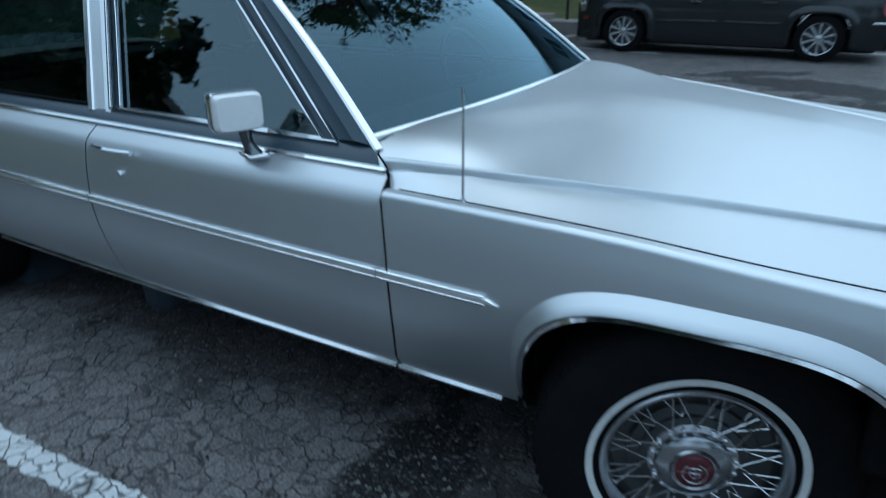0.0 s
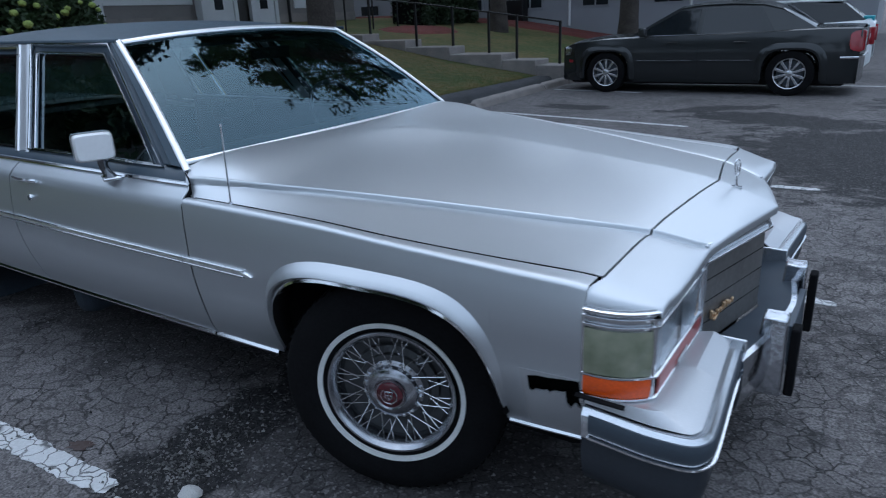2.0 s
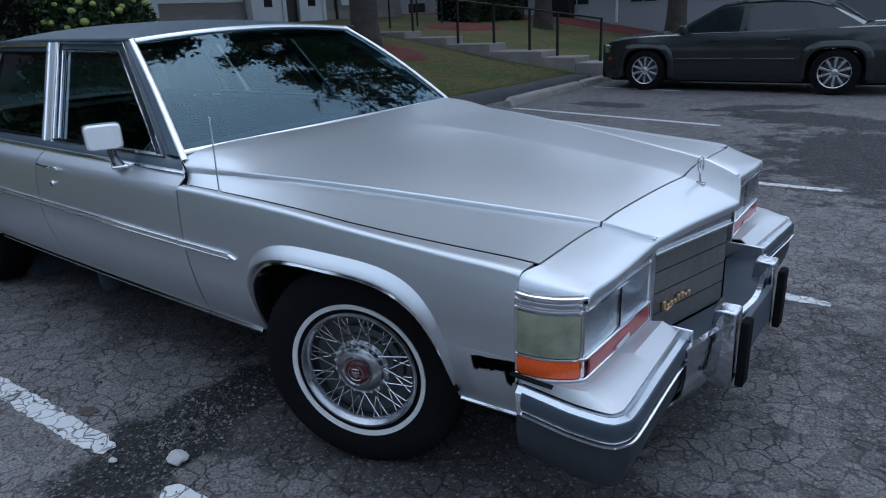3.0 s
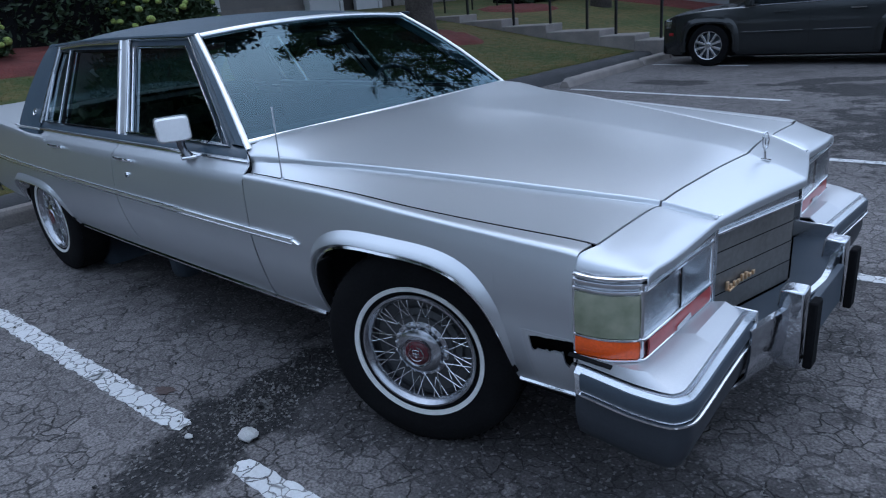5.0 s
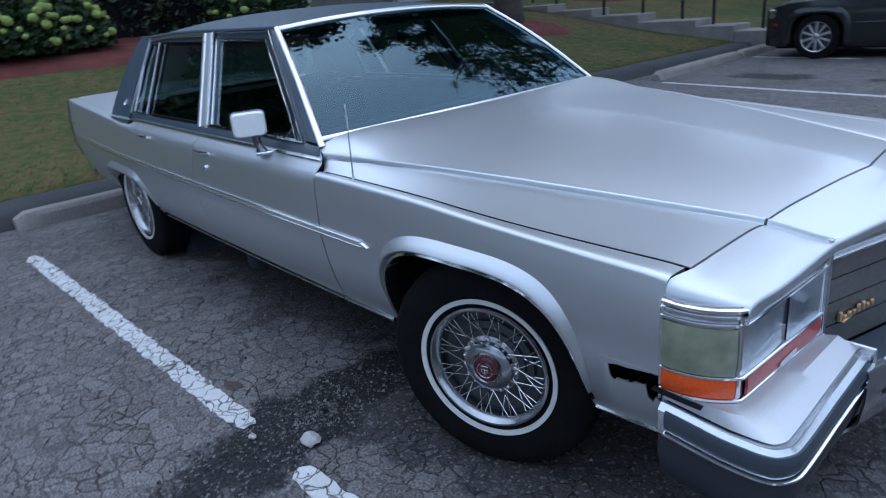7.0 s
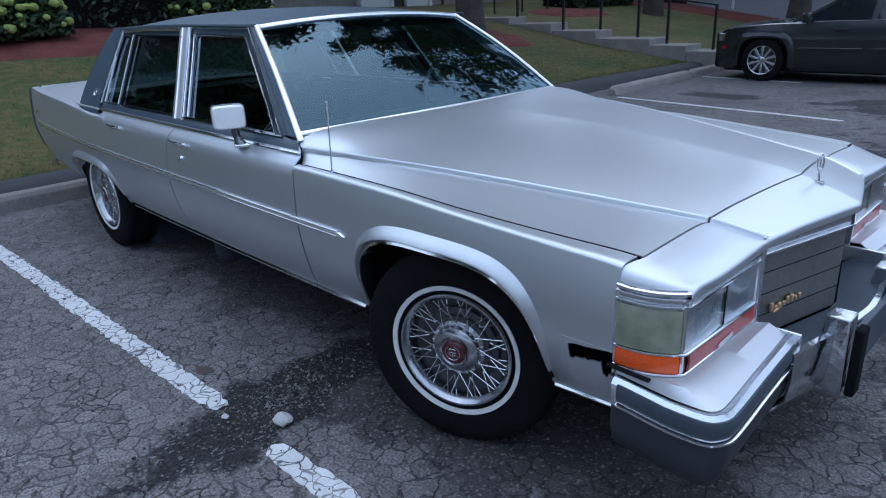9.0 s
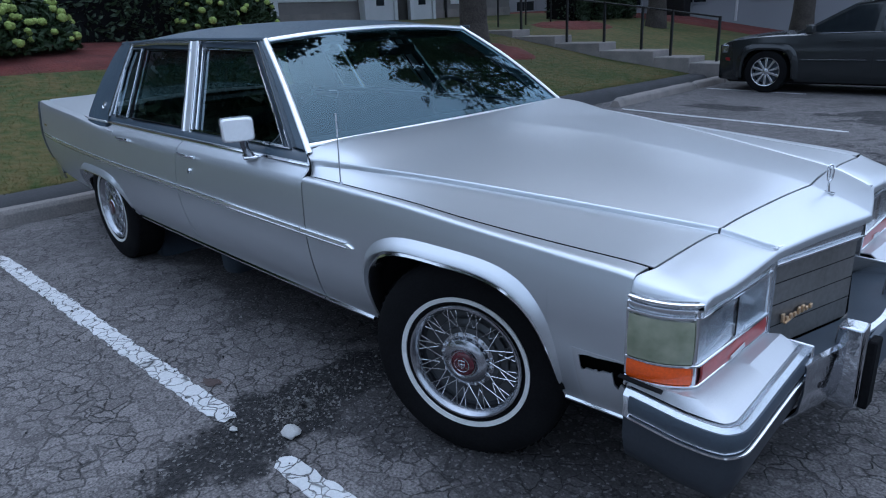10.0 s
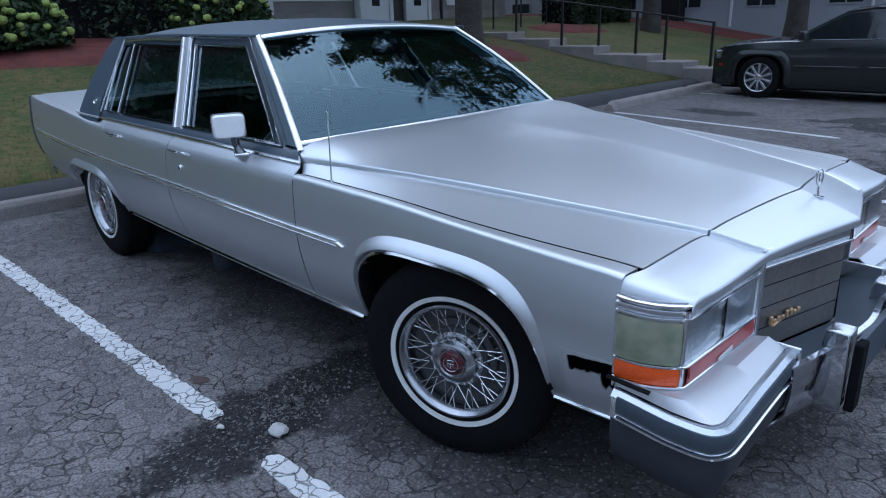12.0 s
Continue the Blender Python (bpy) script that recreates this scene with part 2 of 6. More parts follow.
alloy = material("alloy_wheel", (0.62, 0.63, 0.65), 0.2, 0.9, 0.08, 60, 8)
red_lamp = material("red_tail_lamp", (0.30, 0.012, 0.02), 0.2, 0.0, 0.1, 60, 8, 0, 0.8)
# the third and tenth ovals paint shade under the sedan's nose and body
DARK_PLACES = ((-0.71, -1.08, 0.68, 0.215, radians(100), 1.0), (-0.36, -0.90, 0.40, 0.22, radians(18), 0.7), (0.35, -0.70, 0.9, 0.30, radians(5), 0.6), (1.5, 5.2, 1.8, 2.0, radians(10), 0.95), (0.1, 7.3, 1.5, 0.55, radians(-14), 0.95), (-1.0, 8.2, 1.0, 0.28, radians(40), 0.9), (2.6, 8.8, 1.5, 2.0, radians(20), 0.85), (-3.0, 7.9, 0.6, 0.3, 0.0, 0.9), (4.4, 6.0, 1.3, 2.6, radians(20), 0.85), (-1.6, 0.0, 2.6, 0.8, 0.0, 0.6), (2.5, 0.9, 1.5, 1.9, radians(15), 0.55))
asphalt = cracked("cracked_asphalt", (0.124, 0.115, 0.114), (0.092, 0.084, 0.084), cell=15, width=0.062, bump=0.0055, stain_shade=DARK_PLACES)
line_paint = cracked("worn_white_line", (0.06, 0.06, 0.06), (0.30, 0.30, 0.30), paint=(0.64, 0.64, 0.64), cell=17, width=0.05, bump=0.004)
concrete = material("weathered_concrete", (0.30, 0.265, 0.245), 0.9, 0.0, 0.16, 70, 2.5, 0.004, other=(0.17, 0.16, 0.15))
kerb_asphalt = material("asphalt_kerb", (0.055, 0.056, 0.060), 0.9, 0.0, 0.2, 90, 2.5, 0.006)
turf_soil = material("dry_turf", (0.042, 0.062, 0.009), 0.95, 0.0, 0.2, 7, 0.6, 0.03, other=(0.108, 0.084, 0.024), mix_at=0.50, span=0.30)
grass_blade = material("grass_blades", (0.060, 0.090, 0.013), 0.8, 0.0, 0.2, 7, 0.6, other=(0.140, 0.108, 0.033), mix_at=0.50, span=0.30)
mulch = material("red_mulch", (0.16, 0.035, 0.028), 0.95, 0.0, 0.25, 30, 3, 0.03)
bark = material("tree_bark", (0.075, 0.063, 0.054), 0.95, 0.0, 0.3, 25, 4, 0.02)
leaf_mat = material("maple_leaves", (0.035, 0.068, 0.018), 0.6, 0.0, 0.25, 6, 0.8, other=(0.018, 0.038, 0.012))
hedge_mat = material("hedge_leaves", (0.030, 0.055, 0.020), 0.6, 0.0, 0.25, 8, 1.2, other=(0.015, 0.03, 0.012))
hydrangea_leaf = material("hydrangea_leaves", (0.030, 0.060, 0.018), 0.6, 0.0, 0.2, 8, 1.5)
hydrangea_head = material("hydrangea_flowers", (0.45, 0.56, 0.14), 0.8, 0.0, 0.15, 60, 6, 0.01)
iron = material("black_iron", (0.012, 0.012, 0.013), 0.5, 0.3, 0.2, 60, 5)
siding = material("pale_siding", (0.30, 0.31, 0.335), 0.7, 0.0, 0.06, 40, 0.8)
brown_siding = material("grey_brown_siding", (0.23, 0.21, 0.20), 0.8, 0.0, 0.1, 30, 1)
white_trim = material("white_trim", (0.62, 0.63, 0.64), 0.5, 0.0, 0.05, 30, 2)
dark_pane = material("dark_window_pane", (0.02, 0.024, 0.028), 0.08, 0.0, 0.1, 4, 1)
car_pane = material("dark_car_window", (0.012, 0.015, 0.018), 0.05, 0.0, 0.1, 4, 1, spec=0.55)
dark_door = material("dark_door_paint", (0.05, 0.045, 0.04), 0.5, 0.0, 0.15, 20, 3)
white_paint = material("white_car_paint", (0.75, 0.77, 0.78), 0.3, 0.0, 0.05, 100, 2, 0, 0.6)
teal_paint = material("teal_plastic", (0.03, 0.30, 0.36), 0.4, 0.0, 0.1, 40, 3)
stone_mat = material("white_stone", (0.70, 0.69, 0.67), 0.8, 0.0, 0.12, 60, 20, 0.003)
gravel_mat = material("loose_gravel", (0.26, 0.25, 0.24), 0.9, 0.0, 0.6, 30, 15)
rust_stain = material("rust_stain", (0.045, 0.024, 0.019), 0.8, 0.0, 0.25, 60, 12, other=(0.09, 0.07, 0.065))


# ---- mesh helpers ----
def part(name, bm, mat, parent=None, label="", smooth=35, solid=0.0, bevel=0.0, mats=None):
    """Links a bmesh as one mesh object, under a thing or a part."""
    me = bpy.data.meshes.new(name)
    bmesh.ops.recalc_face_normals(bm, faces=bm.faces)
    bm.edges.index_update()
    rim = [e.index for e in bm.edges if len(e.link_faces) == 1]
    bm.to_mesh(me)
    bm.free()
    for k in mats or [mat]:
        me.materials.append(k)
    ob = new(name, me)
    if smooth:
        for p in me.polygons:
            p.use_smooth = True
        me.set_sharp_from_angle(angle=radians(smooth))
        for k in rim:
            me.edges[k].use_edge_sharp = True
    if bevel:
        k = ob.modifiers.new("bevel", "BEVEL")
        k.width, k.segments, k.limit_method = bevel, 2, "ANGLE"
    if solid:
        k = ob.modifiers.new("solid", "SOLIDIFY")
        k.thickness, k.offset = abs(solid), -1 if solid > 0 else 1
    if parent:
        ob.parent = parent
    if label:
        tagged(ob, label)
    return ob


def twin(ob, name=None, parent=None, m=None):
    """Another object on the same mesh."""
    o = ob.copy()
    scene.collection.objects.link(o)
    if m is not None:
        o.matrix_basis = m
    if parent:
        o.parent = parent
    return o


def thing(name, label, category, group="", at=(0, 0, 0), turn=0.0):
    ob = tagged(new(name), label, category, group)
    ob.matrix_basis = pose(*at, 0, 0, turn)
    return ob


def sheet(rows, skip=None, close=False):
    """A bmesh from rows of points, in quads."""
    bm = bmesh.new()
    vs = [[bm.verts.new(p) for p in row] for row in rows]
    for a, b in zip(vs, vs[1:]):
        m = len(a)
        for j in range(m if close else m - 1):
            q = (a[j], a[(j + 1) % m], b[(j + 1) % m], b[j])
            if skip and skip(sum((v.co for v in q), Vector()) / 4):
                continue
            bm.faces.new(q)
    if skip:
        bmesh.ops.delete(bm, geom=[v for v in bm.verts if not v.link_faces], context="VERTS")
    return bm


def box(bm, lo, hi, m=None):
    vs = [bm.verts.new((x, y, z)) for z in (lo[2], hi[2]) for y in (lo[1], hi[1]) for x in (lo[0], hi[0])]
    for q in ((0, 1, 3, 2), (4, 6, 7, 5), (0, 4, 5, 1), (2, 3, 7, 6), (0, 2, 6, 4), (1, 5, 7, 3)):
        bm.faces.new([vs[i] for i in q])
    if m is not None:
        bmesh.ops.transform(bm, matrix=m, verts=vs)
    return vs


def boxed(lo, hi, m=None):
    bm = bmesh.new()
    box(bm, lo, hi, m)
    return bm


def lathe(profile, n=64):
    """Turned about the local y axis; profile of (radius, outward), outward being -y."""
    rows = []
    for r, h in profile:
        rows.append([(r * math.cos(2 * math.pi * k / n), -h, r * math.sin(2 * math.pi * k / n)) for k in range(n)])
    return sheet(rows, close=True)


def tube(points, r, n=8, bm=None, taper=None):
    """A round bar along points."""
    bm = bm or bmesh.new()
    pts = [Vector(p) for p in points]
    rings = []
    for i, p in enumerate(pts):
        d = (pts[min(i + 1, len(pts) - 1)] - pts[max(i - 1, 0)]).normalized()
        a = d.orthogonal().normalized() if abs(d.z) > 0.95 else d.cross(Vector((0, 0, 1))).normalized()
        b = d.cross(a)
        rr = r if taper is None else r + (taper - r) * i / (len(pts) - 1)
        rings.append([bm.verts.new(p + rr * (math.cos(2 * math.pi * k / n) * a + math.sin(2 * math.pi * k / n) * b)) for k in range(n)])
    for x, y in zip(rings, rings[1:]):
        for k in range(n):
            bm.faces.new((x[k], x[(k + 1) % n], y[(k + 1) % n], y[k]))
    bm.faces.new(rings[0][::-1])
    bm.faces.new(rings[-1])
    return bm


def strip(points, normals, w, h, bm=None):
    """A trim bar of width w and height h that lies along points; normals point out of the surface."""
    bm = bm or bmesh.new()
    pts, ns = [Vector(p) for p in points], [Vector(q).normalized() for q in normals]
    rings = []
    for i, p in enumerate(pts):
        d = (pts[min(i + 1, len(pts) - 1)] - pts[max(i - 1, 0)]).normalized()
        s = d.cross(ns[i]).normalized()
        rings.append([bm.verts.new(p + s * a * w / 2 + ns[i] * c * h) for a, c in ((-1, -0.3), (-1, 0.55), (-0.55, 1), (0.55, 1), (1, 0.55), (1, -0.3))])
    for x, y in zip(rings, rings[1:]):
        for k in range(6):
            bm.faces.new((x[k], x[(k + 1) % 6], y[(k + 1) % 6], y[k]))
    bm.faces.new(rings[0][::-1])
    bm.faces.new(rings[-1])
    return bm


def smoothly(x, xs, ys):
    """A smooth curve through the points, by Hermite pieces."""
    xs, ys = list(xs), list(ys)
    if x <= xs[0]:
        return ys[0]
    if x >= xs[-1]:
        return ys[-1]
    i = max(k for k in range(len(xs) - 1) if xs[k] <= x)
    def slope(k):
        a, b = max(k - 1, 0), min(k + 1, len(xs) - 1)
        return (ys[b] - ys[a]) / (xs[b] - xs[a])
    h = xs[i + 1] - xs[i]
    u = (x - xs[i]) / h
    return ((1 + 2 * u) * (1 - u) ** 2 * ys[i] + u * (1 - u) ** 2 * h * slope(i) + u * u * (3 - 2 * u) * ys[i + 1] + u * u * (u - 1) * h * slope(i + 1))


def steps(a, b, n):
    return [a + (b - a) * i / n for i in range(n + 1)]


# ---- the silver sedan: front axle at x = 0, nose to +x, near side at -y ----
def half_width(x):
    return smoothly(x, (-4.57, -4.2, -3.5, -2.8, -1.8, -0.7, 0.0, 0.35, 0.62, 0.78), (0.80, 0.85, 0.90, 0.93, 0.945, 0.945, 0.935, 0.918, 0.897, 0.865))


def crease_z(x):
    return smoothly(x, (-4.57, -3.5, -2.8, -0.72, -0.2, 0.05, 0.3, 0.55, 0.64), (0.93, 0.905, 0.875, 0.868, 0.858, 0.844, 0.829, 0.815, 0.805))


def inset(z):
    return smoothly(z, (0.28, 0.36, 0.40, 0.46, 0.56, 0.66, 0.73, 0.80, 0.85, 0.862, 0.868, 0.88, 0.905, 0.94), (0.12, 0.098, 0.074, 0.047, 0.016, 0.0, 0.002, 0.010, 0.020, 0.0235, 0.030, 0.051, 0.076, 0.105))


def side_point(x, z, s=-1, out=0.0):
    """A place on the car's flank."""
    k = z if z < 0.7 else 0.7 + (z - 0.7) * (0.868 - 0.7) / (crease_z(x) - 0.7)
    return Vector((x, s * (half_width(x) - inset(k) + out), z))


FRONT_ARCH, REAR_ARCH = (0.005, 0.379, 0.37, 0.352), (-3.09, 0.40, 0.37, 0.222)
ARCH_ROUND = 3.5


def arch_z(x, arch, grow=0.0):
    c, a, z0, h = arch
    u = abs((x - c) / (a + grow))
    return z0 + (h + grow) * (1 - u ** ARCH_ROUND) ** (1 / ARCH_ROUND) if u < 1 else z0 - 1


def flank_bottom(x):
    return max(0.362 if x > 0.3 else 0.385 if x > -3.4 else 0.405, arch_z(x, FRONT_ARCH), arch_z(x, REAR_ARCH))


def belt_z(x):
    return smoothly(x, (-3.3, -2.8, -1.8, -0.8), (0.945, 0.94, 0.937, 0.935))


def hood_gap_y(x):
    """Where hood and fender meet, close to the crease at the cowl and further in at the nose."""
    return half_width(x) - 0.045 - smoothly(x, (-0.72, 0.0, 0.3, 0.64), (0.016, 0.021, 0.034, 0.056))


car = thing("sedan", "silver four-door sedan with a blue-grey vinyl roof", "car", at=(0, 0, 0))


def flank(name, xs, top, s, label="", skip=None, roll=True, rows=26):
    """A body panel of the flank: from its lower edge to the crease and on over the shoulder."""
    pts = []
    for x in xs:
        z0, z1 = flank_bottom(x), top(x)
        col = [side_point(x, z0, s, -0.02) + Vector((0, 0, 0.004))]
        col += [side_point(x, z, s) for z in steps(z0, z1, rows)]
        if roll:
            y, g = half_width(x) - 0.045, max(0.004, half_width(x) - 0.055 - hood_gap_y(x)) if x > -1 else 0.036
            col += [Vector((x, s * (half_width(x) - 0.036), z1 + 0.0020)), Vector((x, s * (y - 0.3 * g), z1 + 0.0030)), Vector((x, s * (y - g), z1 + 0.003)), Vector((x, s * (y - g - 0.003), z1 - 0.02))]
        pts.append(col)
    ob = part(name, sheet(pts, skip), silver, car, label, solid=0.004)
    if name in ("front_fender", "front_door"):
        # the shut line bows forward at mid height
        for v in ob.data.vertices:
            near = max(0.0, 1 - abs(v.co.x + 0.73) / 0.25)
            v.co.x += 0.028 * near * max(0.0, 1 - ((v.co.z - 0.64) / 0.22) ** 2)
    return ob


def hole(p):
    """The torn opening in the fender behind the bumper."""
    a = 0.0012 * math.sin(p.x * 130) + 0.0018 * math.sin(p.x * 270 + 1)
    lo = 0.514 + 0.16 * (p.x - 0.469) + a if p.x < 0.562 else 0.492 + 3 * a
    hi = 0.563 + 0.10 * (p.x - 0.465) + 0.3 * a
    return 0.470 < p.x < 0.60 and lo < p.z < hi


def arch_columns(a, b, arch, n=34):
    """x stations that crowd towards the ends of an arch."""
    c, w = arch[0], arch[1]
    inner = [c - w * math.cos(math.pi * k / n) * 0.99999 for k in range(n + 1)]
    return sorted(set(steps(a, c - w - 0.002, 6) + inner + steps(c + w + 0.002, b, 6)))


def pad_x(x, back):
    """The belt strip's front end leans back with the door's edge."""
    return x - back * max(0.0, (x + 0.95) / 0.182)


GAP = 0.003
for s in (-1, 1):
    cols = arch_columns(-0.730 + GAP, 0.36, FRONT_ARCH)
    cols = sorted(set([x for x in cols if x < 0.333] + steps(0.336, 0.608, 84)))
    flank("front_fender", cols, crease_z, s, "silver fender with a torn hole ahead of the wheel" if s < 0 else "", hole if s < 0 else None, rows=104)
    for name, a, b in (("front_door", -1.812, -0.730), ("rear_door", -2.79, -1.812)):
        door_cols = arch_columns(a + GAP, b - GAP, REAR_ARCH) if name == "rear_door" else steps(a + GAP, b - GAP, 14)
        door_cols = [x for x in door_cols if a <= x <= b]
        door = flank(name, sorted(set(door_cols + [a + GAP, b - GAP])), belt_z, s, roll=False)
        if name == "front_door":
            # the leading edge sweeps back under the pillar
            for v in door.data.vertices:
                if v.co.x > -0.82 and v.co.z > 0.872:
                    v.co.x -= 0.055 * ((v.co.z - 0.872) / 0.063) ** 2 * (v.co.x + 0.82) / 0.09
            part("shut_line", strip([(-0.786, s * 0.848, 0.934), (-0.762, s * 0.858, 0.918), (-0.745, s * 0.867, 0.905), (-0.734, s * 0.876, 0.892), (-0.730, s * 0.886, 0.880), (-0.730, s * 0.899, 0.868)], [(0.2, s, 0.5)] * 6, 0.0045, 0.0015), black, door, "dark door shut line")
        # pull handle, a dark strip painted as the shade under it, and the key lock
        hx = a + 0.135 if name == "front_door" else a + 0.29
        c = side_point(hx, 0.850, s)
        bm = bmesh.new()
        strip([c + Vector((dx, s * (0.016 - 0.15 * dx * dx * 9), 0)) for dx in steps(-0.088, 0.088, 10)], [(0, s, 0.9)] * 11, 0.013, 0.010, bm)
        part("door_handle", bm, chrome, door, "chrome pull handle")
        part("handle_pocket", strip([c + Vector((dx, s * 0.001, -0.012)) for dx in steps(-0.060, 0.060, 4)], [(0, s, 0.1)] * 5, 0.012, 0.0015), strip_rubber, door, "dark strip painted as shade under the handle")
        if name == "front_door":
            bm = lathe([(0.0, 0.010), (0.011, 0.010), (0.013, 0.004), (0.013, -0.01)], 16)
            lock = part("door_lock", bm, chrome, door)
            lock.matrix_basis = pose(hx + 0.03, side_point(hx, 0.785, s).y, 0.785, 0, 0, 0 if s < 0 else 180)
    cols = arch_columns(-4.20, -2.79 - GAP, REAR_ARCH)
    flank("rear_quarter", sorted(set(steps(-4.55, -4.2, 6) + cols)), crease_z, s)

    # bright lip round each arch
    for arch, wide in ((FRONT_ARCH, 0.044), (REAR_ARCH, 0.044)):
        rows_a, rows_b = [], []
        for k in range(61):
            th = math.pi * k / 60
            c, a, z0, h = arch
            e = 2 / ARCH_ROUND
            ux, uz = -math.copysign(abs(math.cos(th)) ** e, math.cos(th)), math.sin(th) ** e
            row = []
            for o, out in ((-0.022, -0.05), (-0.022, 0.010), (-0.014, 0.019), (0.000, 0.016), (0.004, 0.006), (0.005, 0.016), (0.008, 0.029), (0.014, 0.033), (0.024, 0.030), (0.040, 0.019), (0.056, 0.008), (1.0, -0.002)):
                o = (wide if o == 1.0 else o * wide / 0.07) * (0.12 + 0.88 * uz ** 0.7 if ux < 0 else 0.15 + 0.85 * uz)
                x, z = c + ux * (a + o), z0 + uz * (h + o)
                p = side_point(x, max(z, 0.375), s, out * (0.30 + 0.70 * uz if ux < 0 else 0.20 + 0.68 * uz ** 1.6) if out > 0 else out)
                row.append(p)
            rows_a.append(row[4:])
            rows_b.append(row[:4])
        part("wheel_arch_flare", sheet(rows_a), silver, car, "silver rolled wheel arch flare", solid=0.002)
        part("wheel_arch_trim", sheet(rows_b), chrome, car, "thin chrome wheel arch trim", solid=0.002)
        well = []
        for k in range(25):
            th = math.pi * k / 24
            x, z = arch[0] - (arch[1] + 0.01) * math.cos(th), 0.405 + (arch[3] + 0.02) * math.sin(th) ** 0.6
            well.append([(x, s * (half_width(x) - 0.055), z), (x, s * 0.45, z)])
        part("wheel_well", sheet(well), black, car, "black wheel well", solid=0.01)

    # side moulding in pieces, one a panel, and the bright sill
    for a, b in ((-0.727, -0.414), (-1.808, -0.733), (-2.786, -1.816), (-4.42, -2.794)):
        xs = steps(a, b, 14)
        def mz(x):
            return smoothly(x, (-4.2, -2.8, -1.8, -0.7, -0.4), (0.704, 0.697, 0.690, 0.680, 0.678))
        bm = strip([side_point(x, mz(x), s, 0.001) for x in xs], [(0, s, 0)] * 15, 0.021, 0.007)
        if b > -0.5:
            for v in bm.verts:
                if v.co.x > b - 0.03:
                    v.co.z = mz(b) + (v.co.z - mz(b)) * max(0.0, (b - v.co.x) / 0.03) * 0.9 - 0.004 * (1 - (b - v.co.x) / 0.03)
        mould = part("side_moulding", bm, bright_trim_metal, car, "silver body moulding with bright edges")
        for dz in (0.0085, -0.0085):
            part("bright_edge", strip([side_point(x, mz(x) + dz, s, 0.005) for x in steps(a, b - (0.032 if b > -0.5 else 0.0), 14)], [(0, s, 1.1)] * 15, 0.006, 0.005), chrome, mould)
    for a, b, z, w in ((-2.60, -0.740, 0.380, 0.018), (-0.732, -0.435, 0.380, 0.018), (0.389, 0.606, 0.372, 0.013)):
        xs = steps(a, b, 10)
        part("sill_moulding", strip([side_point(x, z, s, 0.004) for x in xs], [(0, s, 0.7)] * 11, w, 0.008), chrome, car, "bright sill moulding")
    # chrome belt line under the windows and the blue-grey strip above it
    xs = steps(-2.86, -0.745, 24)
    part("belt_moulding", strip([side_point(x, belt_z(x) - 0.032, s, 0.002) for x in xs], [(0, s, 1)] * 25, 0.014, 0.007), chrome, car, "chrome belt moulding")
    xs = steps(-2.86, -0.768, 40)
    part("belt_pad", sheet([[side_point(x, belt_z(x) - 0.024, s, 0.001), side_point(pad_x(x, 0.024), belt_z(x) + 0.002, s, 0.002), Vector((pad_x(x, 0.040), s * (half_width(x) - 0.118), belt_z(x) + 0.010)), Vector((pad_x(x, 0.044), s * (half_width(x) - 0.14), belt_z(x) + 0.004))] for x in xs]), vinyl_trim, car, "blue-grey vinyl belt strip", solid=0.003)
    # inner black shell that closes the seams
    part("inner_panel", sheet([[side_point(x, max(flank_bottom(x) + 0.03, 0.40), s, -0.035), side_point(x, 0.78, s, -0.035), side_point(x, crease_z(x) - 0.015, s, -0.05)] for x in steps(-4.50, 0.58, 60)]), black, car, "black inner shell")


part("fender_patch", sheet([[side_point(x, z, -1, 0.0015) for z in steps(0.380, 0.580, 80)] for x in steps(0.452, 0.607, 60)], hole), silver_worn, car, "dull patch round the torn hole", solid=0.001)
part("torn_gap", strip([(0.600, -0.910, 0.5545), (0.640, -0.912, 0.5565), (0.680, -0.911, 0.5575), (0.715, -0.908, 0.5580)], [(0, -0.3, 1)] * 4, 0.013, 0.003), black, car, "black gap over the bumper end", smooth=0)

# ---- hood and nose ----


def hood_crease_y(x):
    return smoothly(x, (-0.80, -0.4, 0.0, 0.62, 0.78), (0.860, 0.765, 0.652, 0.470, 0.415))


def hood_crease_z(x):
    return smoothly(x, (-0.80, -0.4, 0.0, 0.62, 0.70, 0.78), (0.920, 0.906, 0.882, 0.829, 0.815, 0.797))


def hood_mid_z(x):
    return smoothly(x, (-0.80, -0.4, 0.0, 0.60, 0.75, 0.87), (0.977, 0.969, 0.948, 0.888, 0.862, 0.822))


def hood_z(x, y):
    y = abs(y)
    yk, yg = min(hood_crease_y(x), hood_gap_y(x) - 0.004), hood_gap_y(x)
    zk, zm, zg = hood_crease_z(x), hood_mid_z(x), crease_z(x) + 0.002
    if y <= yk:
        u = y / yk
        w = min(1.0, max(0.0, (-0.40 - x) / 0.33))
        w = w * w * (3 - 2 * w)
        z = zm + (zk - zm) * ((1 - w) * (0.45 * u + 0.55 * u * u) + w * u ** 12)
    else:
        u = (y - yk) / (yg - yk)
        z = zk + (zg - zk) * u
    d = y - yk
    z += 0.0048 * math.exp(-((d + 0.001) / 0.0045) ** 2)
    if d > 0.003:
        z -= 0.0100 * min(1.0, (d - 0.003) / 0.0035) * math.exp(-max(0.0, d - 0.0065) / 0.022)
    return z


def seam_x(y):
    """The joint between hood and nose, a shallow V."""
    y = abs(y)
    return smoothly(y, (0.0, 0.25, 0.470, 0.86), (0.700, 0.662, 0.630, 0.616))


